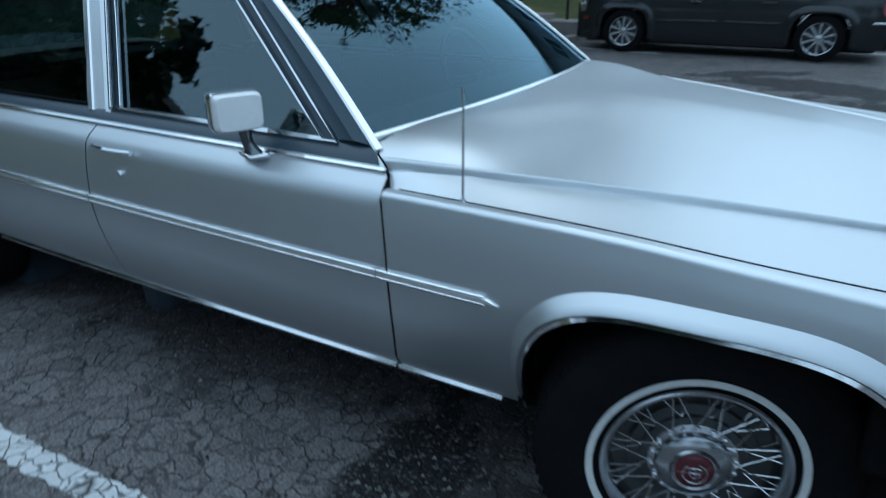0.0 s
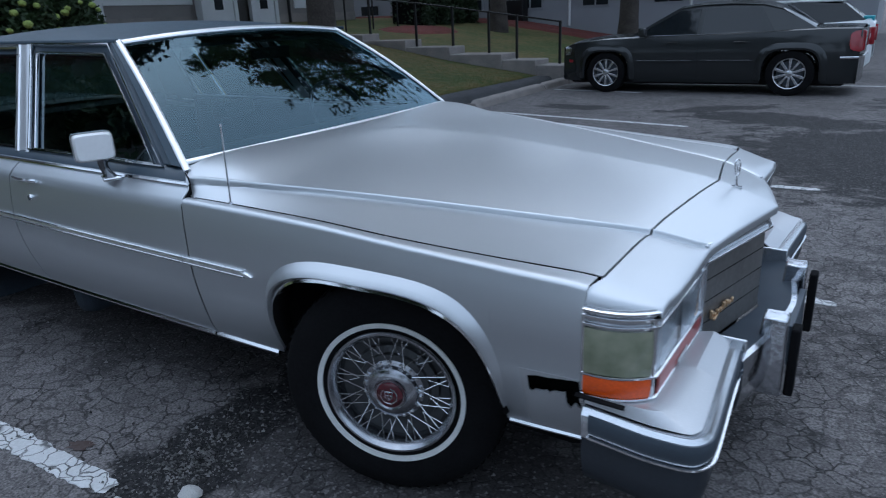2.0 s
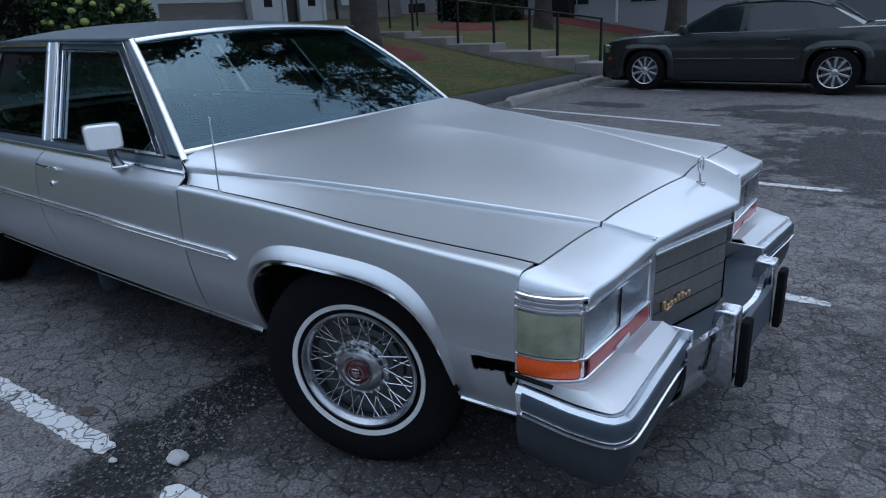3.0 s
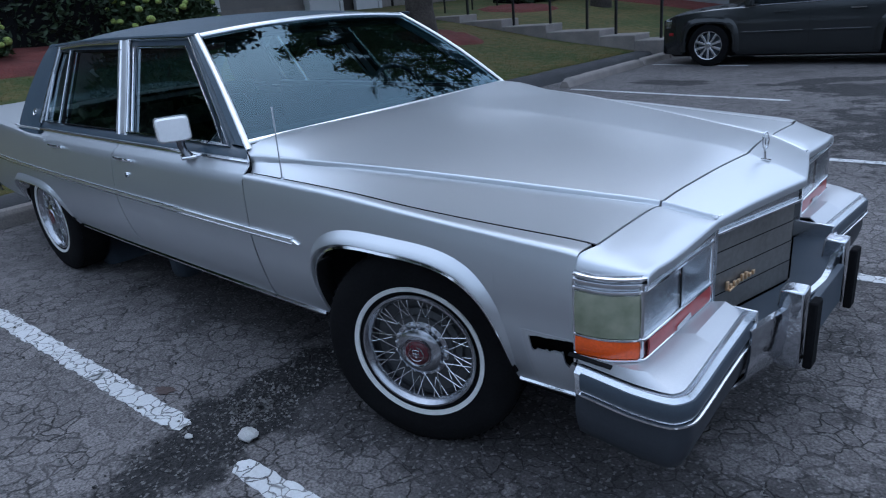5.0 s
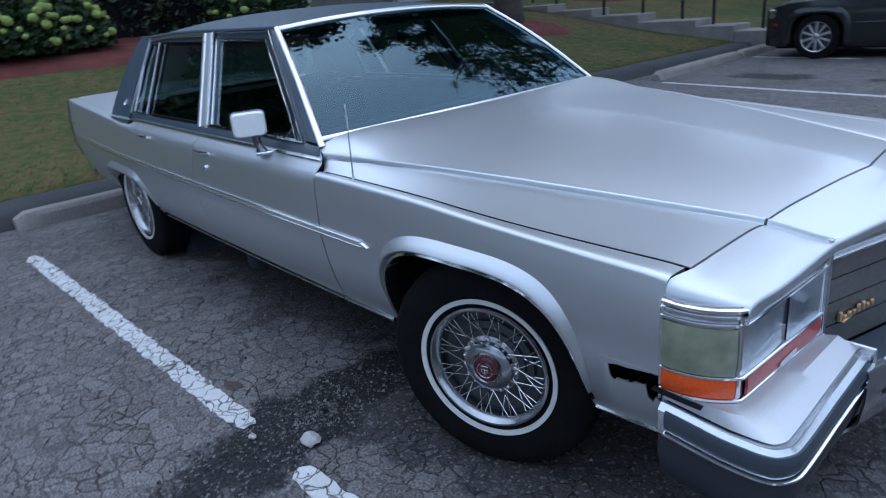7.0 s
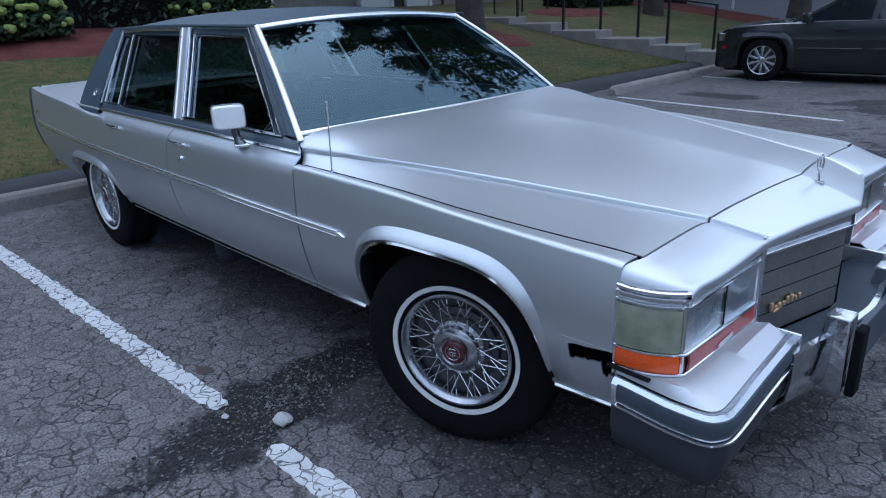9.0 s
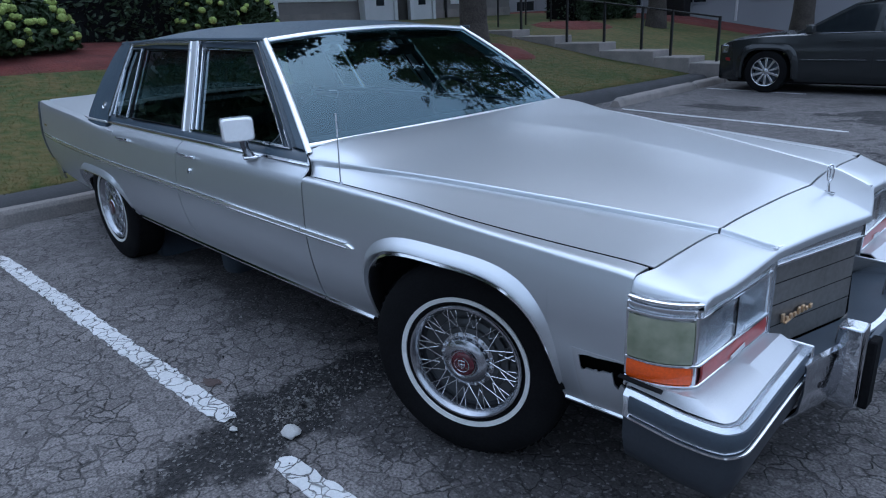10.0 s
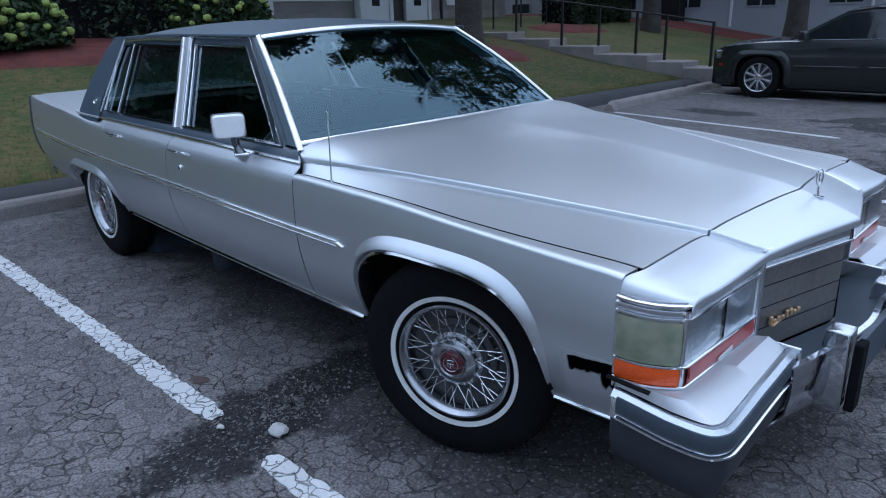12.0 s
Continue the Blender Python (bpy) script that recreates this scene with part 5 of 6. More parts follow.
chip = part("stone", pebble(4, 2), stone_mat, smooth=20)
chip.matrix_basis = Matrix.Translation((-0.525, -1.212, 0.020)) @ Matrix.Diagonal((0.040, 0.033, 0.036, 1))
tagged(chip, "broken white stone lying on the asphalt", "stone")
bit = part("stone", pebble(9, 1), stone_mat, smooth=20)
bit.matrix_basis = Matrix.Translation((-0.712, -1.338, 0.008)) @ Matrix.Diagonal((0.022, 0.013, 0.010, 1))
tagged(bit, "small white paint chip beside the line", "stone")
rnd = random.Random(12)
gv, gf = [], []
for k in range(2500):
    if k < 1300:
        a, r = rnd.uniform(0, 2 * math.pi), abs(rnd.gauss(0, 1))
        x, y = -0.66 + 0.17 * r * math.cos(a), -1.08 + 0.28 * r * math.sin(a)
    else:
        x, y = rnd.uniform(-3.0, 0.9), rnd.uniform(-2.0, -0.5)
    q = 0.0018 + 0.0090 * rnd.random() ** 4
    i = len(gv)
    z = lot_z(x, y) + 0.004
    for dx, dy, dz in ((1, 0, 0), (-0.4, 0.9, 0), (-0.6, -0.8, 0), (0.1, 0.1, 1.1)):
        gv.append((x + q * dx * rnd.uniform(0.7, 1.2), y + q * dy * rnd.uniform(0.7, 1.2), z + q * dz))
    gf += [(i, i + 1, i + 3), (i + 1, i + 2, i + 3), (i + 2, i, i + 3)]
me = bpy.data.meshes.new("gravel")
me.from_pydata(gv, [], gf)
me.materials.append(gravel_mat)
tagged(new("gravel", me), "loose gravel scattered on the asphalt", "gravel", kind="stuff")

# ---- kerb and wheel stops ----
prof = ((0.30, -0.02), (0.24, 0.10), (0.17, 0.145), (0.0, 0.160), (-0.18, 0.150), (-0.30, 0.06))
rows = []
for y in steps(-20, 12.2, 130):
    e, z = lawn_edge(y) + 0.02 * noise.noise(Vector((0, y * 1.3, 4))), lot_z(0, y)
    rows.append([(e + a + 0.01 * noise.noise(Vector((a * 9, y * 4, 1))), y, z + b + 0.012 * noise.noise(Vector((a * 5, y * 3, 9)))) for a, b in prof])
tagged(part("kerb", sheet(rows), kerb_asphalt, smooth=50, solid=0.02), "dark worn asphalt kerb along the lawn", "kerb", kind="structure")


def wheel_stop(y0, y1, x0, x1, label):
    n = 24
    rows = []
    for i in range(n + 1):
        u = i / n
        y, x, z = y0 + (y1 - y0) * u, x0 + (x1 - x0) * u, lot_z(0, y0 + (y1 - y0) * u)
        j = [0.006 * noise.noise(Vector((k * 3.1, y * 5, x0))) for k in range(6)]
        k = 0.7 if i in (0, n) else 1.0
        rows.append([(x + 0.10, y, z), (x + 0.085 * k + j[0], y, z + 0.095 * k + j[1]), (x + 0.055 * k, y, z + 0.125 * k + j[2]), (x - 0.055 * k, y, z + 0.128 * k + j[3]), (x - 0.085 * k, y, z + 0.09 * k + j[4]), (x - 0.10, y, z)])
    bm = sheet(rows)
    for row in (0, n):
        bm.verts.ensure_lookup_table()
        bm.faces.new([bm.verts[row * 6 + k] for k in range(6)])
    ob = part("wheel_stop", bm, concrete, smooth=30, bevel=0.006)
    return tagged(ob, label, "wheel stop", "concrete wheel stops")


wheel_stop(-1.36, 0.75, -4.70, -4.74, "weathered concrete wheel stop behind the silver car")
wheel_stop(2.9, 5.0, -4.62, -4.64, "weathered concrete wheel stop on the lot")
wheel_stop(7.20, 10.25, -4.44, -4.66, "weathered chipped concrete wheel stop on the lot")
wheel_stop(10.30, 12.6, -4.66, -4.80, "weathered concrete wheel stop before the charcoal car")

# ---- stepped concrete edge with its iron fence ----
STEP_Y = 11.75
stair = thing("garden_steps", "weathered concrete steps climbing the lawn beside a fence", "steps")
edges = (-4.62, -5.42, -6.25, -7.62, -8.88, -10.2, -11.8)
tops = (0.26, 0.37, 0.50, 0.67, 0.84, 1.00)
for a, b, z in zip(edges, edges[1:], tops):
    part("step", boxed((b + 0.004, STEP_Y - 0.16, -0.3), (a, STEP_Y + 0.55, z)), concrete, stair, bevel=0.02)
fence = thing("iron_fence", "black iron railing along the concrete steps", "fence")
posts = (-5.05, -6.10, -6.82, -7.80, -8.86, -10.3, -11.8)
tips = []
for x in posts:
    z = smoothly(x, (-12.2, -10.3, -8.9, -7.6, -6.4, -5.5, -4.8), (1.15, 1.02, 0.86, 0.68, 0.51, 0.38, 0.27))
    part("post", boxed((x - 0.025, STEP_Y + 0.28, z - 0.4), (x + 0.025, STEP_Y + 0.33, z + 0.85)), iron, fence, bevel=0.004)
    tips.append((x, STEP_Y + 0.305, z + 0.83))
for dz in (0.0,):
    part("rail", tube([(x, y, z - dz) for x, y, z in tips], 0.018, 8), iron, fence)
far_fence = thing("iron_fence", "black iron railing further up the lawn", "fence")
for k in range(9):
    x, y = -12.2 - 0.1 * k, STEP_Y + 0.3 + 1.4 * k
    z = lawn_z(x, y)
    part("post", boxed((x - 0.02, y - 0.02, z - 0.2), (x + 0.02, y + 0.02, z + 1.0)), iron, far_fence, bevel=0.004)
part("rail", tube([(-12.2, STEP_Y + 0.3, lawn_z(-12.2, STEP_Y) + 0.97), (-13.0, STEP_Y + 11.5, lawn_z(-13, STEP_Y + 11) + 0.97)], 0.016, 8), iron, far_fence)

# ---- buildings behind the lawn ----
BX, BZ = -17.0, 1.38
def window(house, m, w, h, trim=None):
    """A framed window; m places its lower middle on a wall that faces the local +x."""
    f = part("window", boxed((0, -w / 2 - 0.07, -0.07), (0.05, w / 2 + 0.07, h + 0.07), m), trim or white_trim, house, "framed window", bevel=0.01)
    part("pane", boxed((0.04, -w / 2, 0), (0.056, w / 2, h), m), dark_pane, f, "dark glass")
    part("mullion", boxed((0.05, -0.025, 0), (0.065, 0.025, h), m), trim or white_trim, f)


wing = thing("apartment_wing", "grey-brown sided apartment wing with a white entrance", "building")
part("wall", boxed((BX - 8, -14.0, BZ - 1), (BX, 19.5, BZ + 6.6)), brown_siding, wing, "grey-brown siding wall")
for k in range(30):
    part("siding_board", boxed((BX - 0.01, -14.0, BZ + 0.3 + 0.2 * k), (BX + 0.018, 19.5, BZ + 0.49 + 0.2 * k)), brown_siding, wing)
part("foundation", boxed((BX - 0.02, -14, BZ - 1), (BX + 0.05, 19.5, BZ + 0.28)), concrete, wing, "grey foundation")
part("roof", boxed((BX - 8.6, -14.6, BZ + 6.6), (BX + 0.9, 20.1, BZ + 6.9)), brown_siding, wing, bevel=0.05)
for y in (-10.0, -5.5, -1.0, 3.5, 10.4, 17.6):
    for z in (1.1, 4.0):
        window(wing, pose(BX, y, BZ + z), 1.5, 1.3)
part("white_panel", boxed((BX - 0.01, 8.0, BZ + 0.25), (BX + 0.06, 9.0, BZ + 3.2)), white_trim, wing, "white wall panel", bevel=0.01)
part("white_panel", boxed((BX - 0.01, 9.0, BZ + 0.62), (BX + 0.06, 11.9, BZ + 3.2)), white_trim, wing, bevel=0.01)
for y0, y1 in ((12.0, 13.25), (13.95, 15.0)):
    pil = part("entrance_panel", boxed((BX, y0, BZ - 0.2), (BX + 0.35, y1, BZ + 2.5)), white_trim, wing, "white entrance side panel", bevel=0.02)
    part("side_light", boxed((BX + 0.34, (y0 + y1) / 2 - 0.16, BZ + 0.45), (BX + 0.37, (y0 + y1) / 2 + 0.16, BZ + 2.1)), dark_pane, pil)
    for y in (y0, y1):
        part("corner_post", boxed((BX + 0.30, y - 0.07, BZ - 0.2), (BX + 0.42, y + 0.07, BZ + 2.5)), white_trim, pil, bevel=0.01)
part("door", boxed((BX, 13.25, BZ - 0.1), (BX + 0.20, 13.95, BZ + 2.1)), dark_door, wing, "dark entrance door", bevel=0.01)
part("canopy", boxed((BX, 11.8, BZ + 2.5), (BX + 1.0, 15.2, BZ + 2.75)), white_trim, wing, bevel=0.02)
part("white_panel", boxed((BX - 0.01, 16.2, BZ + 0.45), (BX + 0.06, 17.0, BZ + 3.2)), white_trim, wing, bevel=0.01)
part("downpipe", tube([(BX + 0.08, 15.9, BZ - 0.3), (BX + 0.08, 15.9, BZ + 6.5)], 0.05, 10), iron, wing, "dark downpipe")
house = thing("apartment_building", "long pale-sided apartment building behind the lawn", "building")
HY, HZ = 24.0, 1.08
part("wall", boxed((-26.0, HY, HZ - 1), (0.5, HY + 9, HZ + 7)), siding, house, "pale siding wall")
for k in range(32):
    part("siding_board", boxed((-26.0, HY - 0.018, HZ + 0.35 + 0.2 * k), (0.5, HY + 0.01, HZ + 0.54 + 0.2 * k)), siding, house)
part("foundation", boxed((-26.0, HY - 0.05, HZ - 1), (0.5, HY + 0.02, HZ + 0.33)), siding, house)
part("roof", boxed((-26.6, HY - 0.9, HZ + 7), (1.1, HY + 9.6, HZ + 7.3)), brown_siding, house, bevel=0.05)
for k in range(9):
    x = -22.5 + 2.75 * k
    window(house, pose(x, HY - 0.02, HZ + 0.42, 0, 0, -90), 1.0, 0.40, siding)
    for z in (1.7, 4.4):
        window(house, pose(x, HY - 0.02, HZ + z, 0, 0, -90), 1.3, 1.3)
for x in (-15.5, -9.8, -5.2):
    part("downpipe", tube([(x, HY - 0.08, HZ - 0.3), (x, HY - 0.08, HZ + 6.9)], 0.05, 10), white_trim, house, "white downpipe")
part("wall_unit", boxed((-12.4, HY - 0.55, HZ - 0.2), (-11.6, HY - 0.05, HZ + 0.75)), iron, house, "dark boxy wall unit", bevel=0.03)

# ---- planting ----
def leaf_mass(name, count, place, size, mat, parent, seed, label="", droop=0.0):
    """Many small pointed leaves, each bent along its rib."""
    rnd = np.random.RandomState(seed)
    c = place(rnd, count)
    a = rnd.normal(size=(count, 3))
    a[:, 2] = a[:, 2] * 0.6 - droop
    a /= np.linalg.norm(a, axis=1)[:, None]
    b = np.cross(a, rnd.normal(size=(count, 3)))
    b /= np.linalg.norm(b, axis=1)[:, None]
    n = np.cross(a, b)
    s = (size * rnd.uniform(0.6, 1.3, count))[:, None]
    verts = np.stack([c - a * s, c + b * s * 0.45 + n * s * 0.12, c + a * s, c - b * s * 0.45 + n * s * 0.12], 1).reshape(-1, 3)
    i = np.arange(count) * 4
    faces = np.concatenate([np.stack([i, i + 1, i + 2], 1), np.stack([i, i + 2, i + 3], 1)])
    me = bpy.data.meshes.new(name)
    me.from_pydata(verts.tolist(), [], faces.tolist())
    me.materials.append(mat)
    ob = new(name, me)
    ob.parent = parent
    if label:
        tagged(ob, label)
    return ob


def tree(at, height, spread, trunk_r, seed, label, leaves=16000, low=0.30, size=0.13, hang=0.10):
    """A tapered trunk, limbs, twigs and a crown of leaf clumps with gaps."""
    rnd = random.Random(seed)
    t = thing("tree", label, "tree", at=at)
    fork = height * 0.38
    pts = [(0.06 * noise.noise(Vector((k * 0.9, seed, 0))), 0.06 * noise.noise(Vector((k * 0.9, seed, 7))), fork * k / 8 - 0.3) for k in range(9)]
    bm = tube(pts, trunk_r * 1.12, 14, taper=trunk_r * 0.75)
    for v in bm.verts:
        if v.co.z < 0.5:
            k = 1 + 0.5 * max(0, 0.5 - v.co.z) ** 1.5
            v.co.x, v.co.y = v.co.x * k, v.co.y * k
        v.co += 0.03 * noise.noise_vector(v.co * 4)
    part("trunk", bm, bark, t, smooth=60)
    ends = []
    bm = bmesh.new()
    for k in range(15):
        a = 2 * math.pi * (k * 0.382 + rnd.uniform(-0.05, 0.05))
        z0 = height * rnd.uniform(low, 0.60)
        z0 = min(z0, fork)
        reach, rise = spread * rnd.uniform(0.55, 1.0), height * rnd.uniform(hang, 0.55)
        if k % 4 == 0:
            reach, rise = spread * 0.45, height * 0.58
        line = [Vector((reach * u * math.cos(a + 0.3 * u), reach * u * math.sin(a + 0.3 * u), z0 + rise * u ** 0.8)) for u in steps(0, 1, 6)]
        tube(line, trunk_r * 0.42, 7, bm, trunk_r * 0.08)
        ends += line[2:]
        for j in range(7):
            base = line[rnd.randint(2, 6)]
            d = Vector((rnd.uniform(-1, 1), rnd.uniform(-1, 1), rnd.uniform(-0.5, 0.7))).normalized() * spread * rnd.uniform(0.15, 0.34)
            tip = base + d - Vector((0, 0, 0.12 * spread))
            tube([base, base + d * 0.55 + Vector((0, 0, 0.05)), tip], trunk_r * 0.10, 5, bm, trunk_r * 0.03)
            ends += [base + d * 0.6, tip]
    part("limbs", bm, bark, t, smooth=60)
    nodes = np.array([list(p) for p in ends])

    def place(r, count):
        pick = nodes[r.randint(0, len(nodes), count)]
        return pick + r.normal(size=(count, 3)) * np.array([0.040, 0.040, 0.060]) * spread
    leaf_mass("crown", leaves, place, size, leaf_mat, t, seed + 3, "dense green leaves in drooping clumps", 0.5)
    return t


tree((-9.6, 9.5, lawn_z(-9.6, 9.5)), 16.5, 7.8, 0.29, 4, "large shade tree with leafy spreading limbs", 70000, size=0.17, hang=-0.03)
tree((-10.3, 19.0, lawn_z(-10.3, 19.0)), 24.0, 6.0, 0.26, 9, "tall shade tree before the pale building", 3200, 0.40, 0.22)
tree((-6.3, 20.5, lawn_z(-6.3, 20.5)), 25.0, 6.5, 0.28, 15, "tall shade tree before the pale building", 3400, 0.40, 0.22)
tree((-14.5, -6.5, lawn_z(-14.5, -6.5)), 7.2, 2.8, 0.20, 21, "dense leafy tree on the lawn", 20000, 0.10, 0.16)
# three unseen trees, added to darken what the sedan's near flank mirrors
tree((-2.0, -20.0, 0.0), 14.0, 6.5, 0.25, 57, "unseen leafy tree added across the lot", 9000, 0.12, 0.26)
tree((-10.0, -21.0, 0.0), 13.0, 6.5, 0.25, 63, "unseen leafy tree added across the lot", 9000, 0.12, 0.26)
tree((17.0, -16.0, 0.0), 9.0, 5.0, 0.25, 69, "unseen leafy tree added across the lot", 9000, 0.12, 0.26)
tree((-6.5, -17.0, lawn_z(-6.5, -17.0)), 9.0, 4.2, 0.22, 27, "leafy tree on the lawn", 12000)
tree((9.0, -19.0, lot_z(9, -19)), 8.0, 4.2, 0.22, 33, "unseen leafy tree added across the lot", 12000, 0.2)
tree((22.0, 10.0, lot_z(22, 10)), 9.0, 5.0, 0.25, 39, "unseen leafy tree added across the lot", 12000, 0.2)
tree((10.0, 42.0, -0.2), 10.0, 5.5, 0.25, 45, "leafy tree at the end of the lot", 9000, 0.15)
tree((-2.0, 46.0, 0.0), 10.0, 5.5, 0.25, 51, "leafy tree at the end of the lot", 9000, 0.15)


def bed(cx, cy, rx, ry, seed):
    bm = bmesh.new()
    rings = []
    for r in (1.0, 0.8, 0.5, 0.2, 0.01):
        ring = []
        for k in range(40):
            a = 2 * math.pi * k / 40
            f = r * (1 + 0.12 * noise.noise(Vector((2 * math.cos(a), 2 * math.sin(a), seed))))
            x, y = cx + rx * f * math.cos(a), cy + ry * f * math.sin(a)
            ring.append((x, y, lawn_z(x, y) + (0.0 if r == 1 else 0.06) + 0.02 * noise.noise(Vector((x * 6, y * 6, 3)))))
        rings.append(ring)
    ob = part("mulch_bed", sheet(rings, close=True), mulch)
    return tagged(ob, "red bark mulch bed on the lawn", "mulch bed", kind="structure")


bed(-9.0, 9.4, 1.0, 0.95, 2)
bed(-11.2, 1.2, 1.5, 4.6, 5)
bed(-11.5, 22.6, 11.0, 1.3, 8)
bed(-11.6, 16.2, 1.0, 1.6, 9)


def hydrangea(at, seed, heads, wide, tall):
    b = thing("hydrangea_bush", "hydrangea bush with round pale green flower heads", "bush", "hydrangea bushes", at=at)
    r = random.Random(seed)

    def place(rs, count):
        v = rs.normal(size=(count, 3))
        v /= np.linalg.norm(v, axis=1)[:, None]
        v *= rs.uniform(0.5, 1.0, count)[:, None]
        return np.stack([v[:, 0] * wide, v[:, 1] * wide, 0.1 + np.abs(v[:, 2]) * tall], 1)
    leaf_mass("leaves", 2600, place, 0.075, hydrangea_leaf, b, seed)
    first = None
    for k in range(heads):
        a, e = r.uniform(0, 2 * math.pi), r.uniform(0.15, 1.3)
        c = Vector((wide * math.cos(a) * math.cos(e), wide * math.sin(a) * math.cos(e), 0.1 + tall * math.sin(e) * 1.0))
        m = Matrix.Translation(c) @ Matrix.Rotation(r.uniform(0, 6), 4, "Z") @ Matrix.Diagonal([r.uniform(0.042, 0.078)] * 3 + [1])
        if first is None:
            bm = bmesh.new()
            bmesh.ops.create_icosphere(bm, subdivisions=3, radius=1.0)
            for v in bm.verts:
                v.co *= 1 + 0.30 * noise.noise(v.co * 6 + Vector((seed, 0, 0)))
                v.co.z *= 0.85
            first = part("flower_head", bm, hydrangea_head, b, "pale green flower head", smooth=60)
            first.matrix_basis = m
        else:
            twin(first, m=m)
    return b


for k, (x, y, n, w, h) in enumerate(((-11.0, -0.95, 80, 0.8, 0.95), (-10.9, 0.10, 95, 0.75, 0.95), (-11.1, 1.0, 50, 0.6, 0.85), (-12.1, 4.3, 46, 0.7, 1.0), (-12.4, 5.4, 46, 0.7, 1.0))):
    hydrangea((x, y, lawn_z(x, y)), 60 + k, n, w, h)


def hedge(x0, x1, y0, y1, z, tall, seed, label):
    h = thing("hedge", label, "hedge")
    def place(rs, count):
        p = rs.uniform(size=(count, 3))
        k = rs.randint(0, 3, count)
        p[k == 0, 0] = 1 - np.abs(rs.normal(size=(k == 0).sum())) * 0.08
        p[k == 1, 2] = 1 - np.abs(rs.normal(size=(k == 1).sum())) * 0.08
        bulge = 0.12 * np.sin(p[:, 1] * 17 + seed) + 0.08 * np.sin(p[:, 1] * 41)
        return np.stack([x0 + (x1 - x0) * p[:, 0] + bulge, y0 + (y1 - y0) * p[:, 1], z + tall * p[:, 2] * (1 + bulge * 0.6)], 1)
    leaf_mass("leaves", 9000, place, 0.07, hedge_mat, h, seed)
    # no twigs: a black box puts shade between the leaves
    part("core", boxed((x0 + 0.2, y0 + 0.1, z), (x1 - 0.25, y1 - 0.1, z + tall * 0.85)), black, h, "plain black box standing for the inner shade")


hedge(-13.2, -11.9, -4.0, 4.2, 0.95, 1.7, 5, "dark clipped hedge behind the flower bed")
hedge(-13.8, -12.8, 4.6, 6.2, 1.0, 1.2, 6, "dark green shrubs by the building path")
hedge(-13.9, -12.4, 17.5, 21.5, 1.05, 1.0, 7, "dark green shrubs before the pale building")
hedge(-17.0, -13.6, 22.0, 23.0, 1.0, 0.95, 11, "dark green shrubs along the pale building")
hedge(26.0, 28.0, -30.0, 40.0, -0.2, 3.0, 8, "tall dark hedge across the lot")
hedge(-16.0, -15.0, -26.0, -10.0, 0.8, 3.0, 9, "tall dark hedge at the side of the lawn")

# grass blades, thick near the kerb
rs = np.random.RandomState(8)
N = 120000
gy = rs.uniform(-4.0, 12.0, N)
gd = rs.uniform(0, 1, N) ** 1.6 * 7.5 + 0.12
gx = lawn_edge(0) - 0.018 * gy - gd
gz = np.array([lawn_z(x, y) for x, y in zip(gx, gy)])
h = rs.uniform(0.012, 0.040, N)
a = rs.uniform(0, 2 * np.pi, N)
w = 0.0035
base = np.stack([gx, gy, gz - 0.005], 1)
side_v = np.stack([np.cos(a) * w, np.sin(a) * w, 0 * a], 1)
tip = base + np.stack([rs.normal(size=N) * 0.03, rs.normal(size=N) * 0.03, h], 1)
verts = np.stack([base - side_v, base + side_v, tip], 1).reshape(-1, 3)
i = np.arange(N) * 3
me = bpy.data.meshes.new("grass")
me.from_pydata(verts.tolist(), [], np.stack([i, i + 1, i + 2], 1).tolist())
me.materials.append(grass_blade)
tagged(new("grass", me), "short dry grass blades on the lawn", "grass", kind="stuff")

# ---- the charcoal sedan: built nose to +x, then turned ----
other = thing("parked_sedan", "charcoal grey modern sedan parked nose to the kerb", "car", at=(-1.78, 11.02, lot_z(0, 10.9)), turn=180)


def ow(x):
    return smoothly(x, (-2.45, -2.2, -1.5, 0, 1.5, 2.1, 2.42), (0.78, 0.87, 0.935, 0.925, 0.935, 0.88, 0.72))


def o_shoulder(x):
    return smoothly(x, (-2.45, -2.0, -1.0, 0.0, 0.9, 1.6, 2.2, 2.42), (1.02, 1.03, 1.00, 0.97, 0.955, 0.93, 0.86, 0.78))


def o_inset(z):
    return smoothly(z, (0.18, 0.30, 0.5, 0.7, 0.9, 1.03), (0.07, 0.03, 0.006, 0.0, 0.02, 0.05))


OA = (1.52, 0.42, 0.30, 0.43), (-1.52, 0.42, 0.30, 0.43)


def o_side(x, z, s, out=0.0):
    return Vector((x, s * (ow(x) - o_inset(z) + out), z))


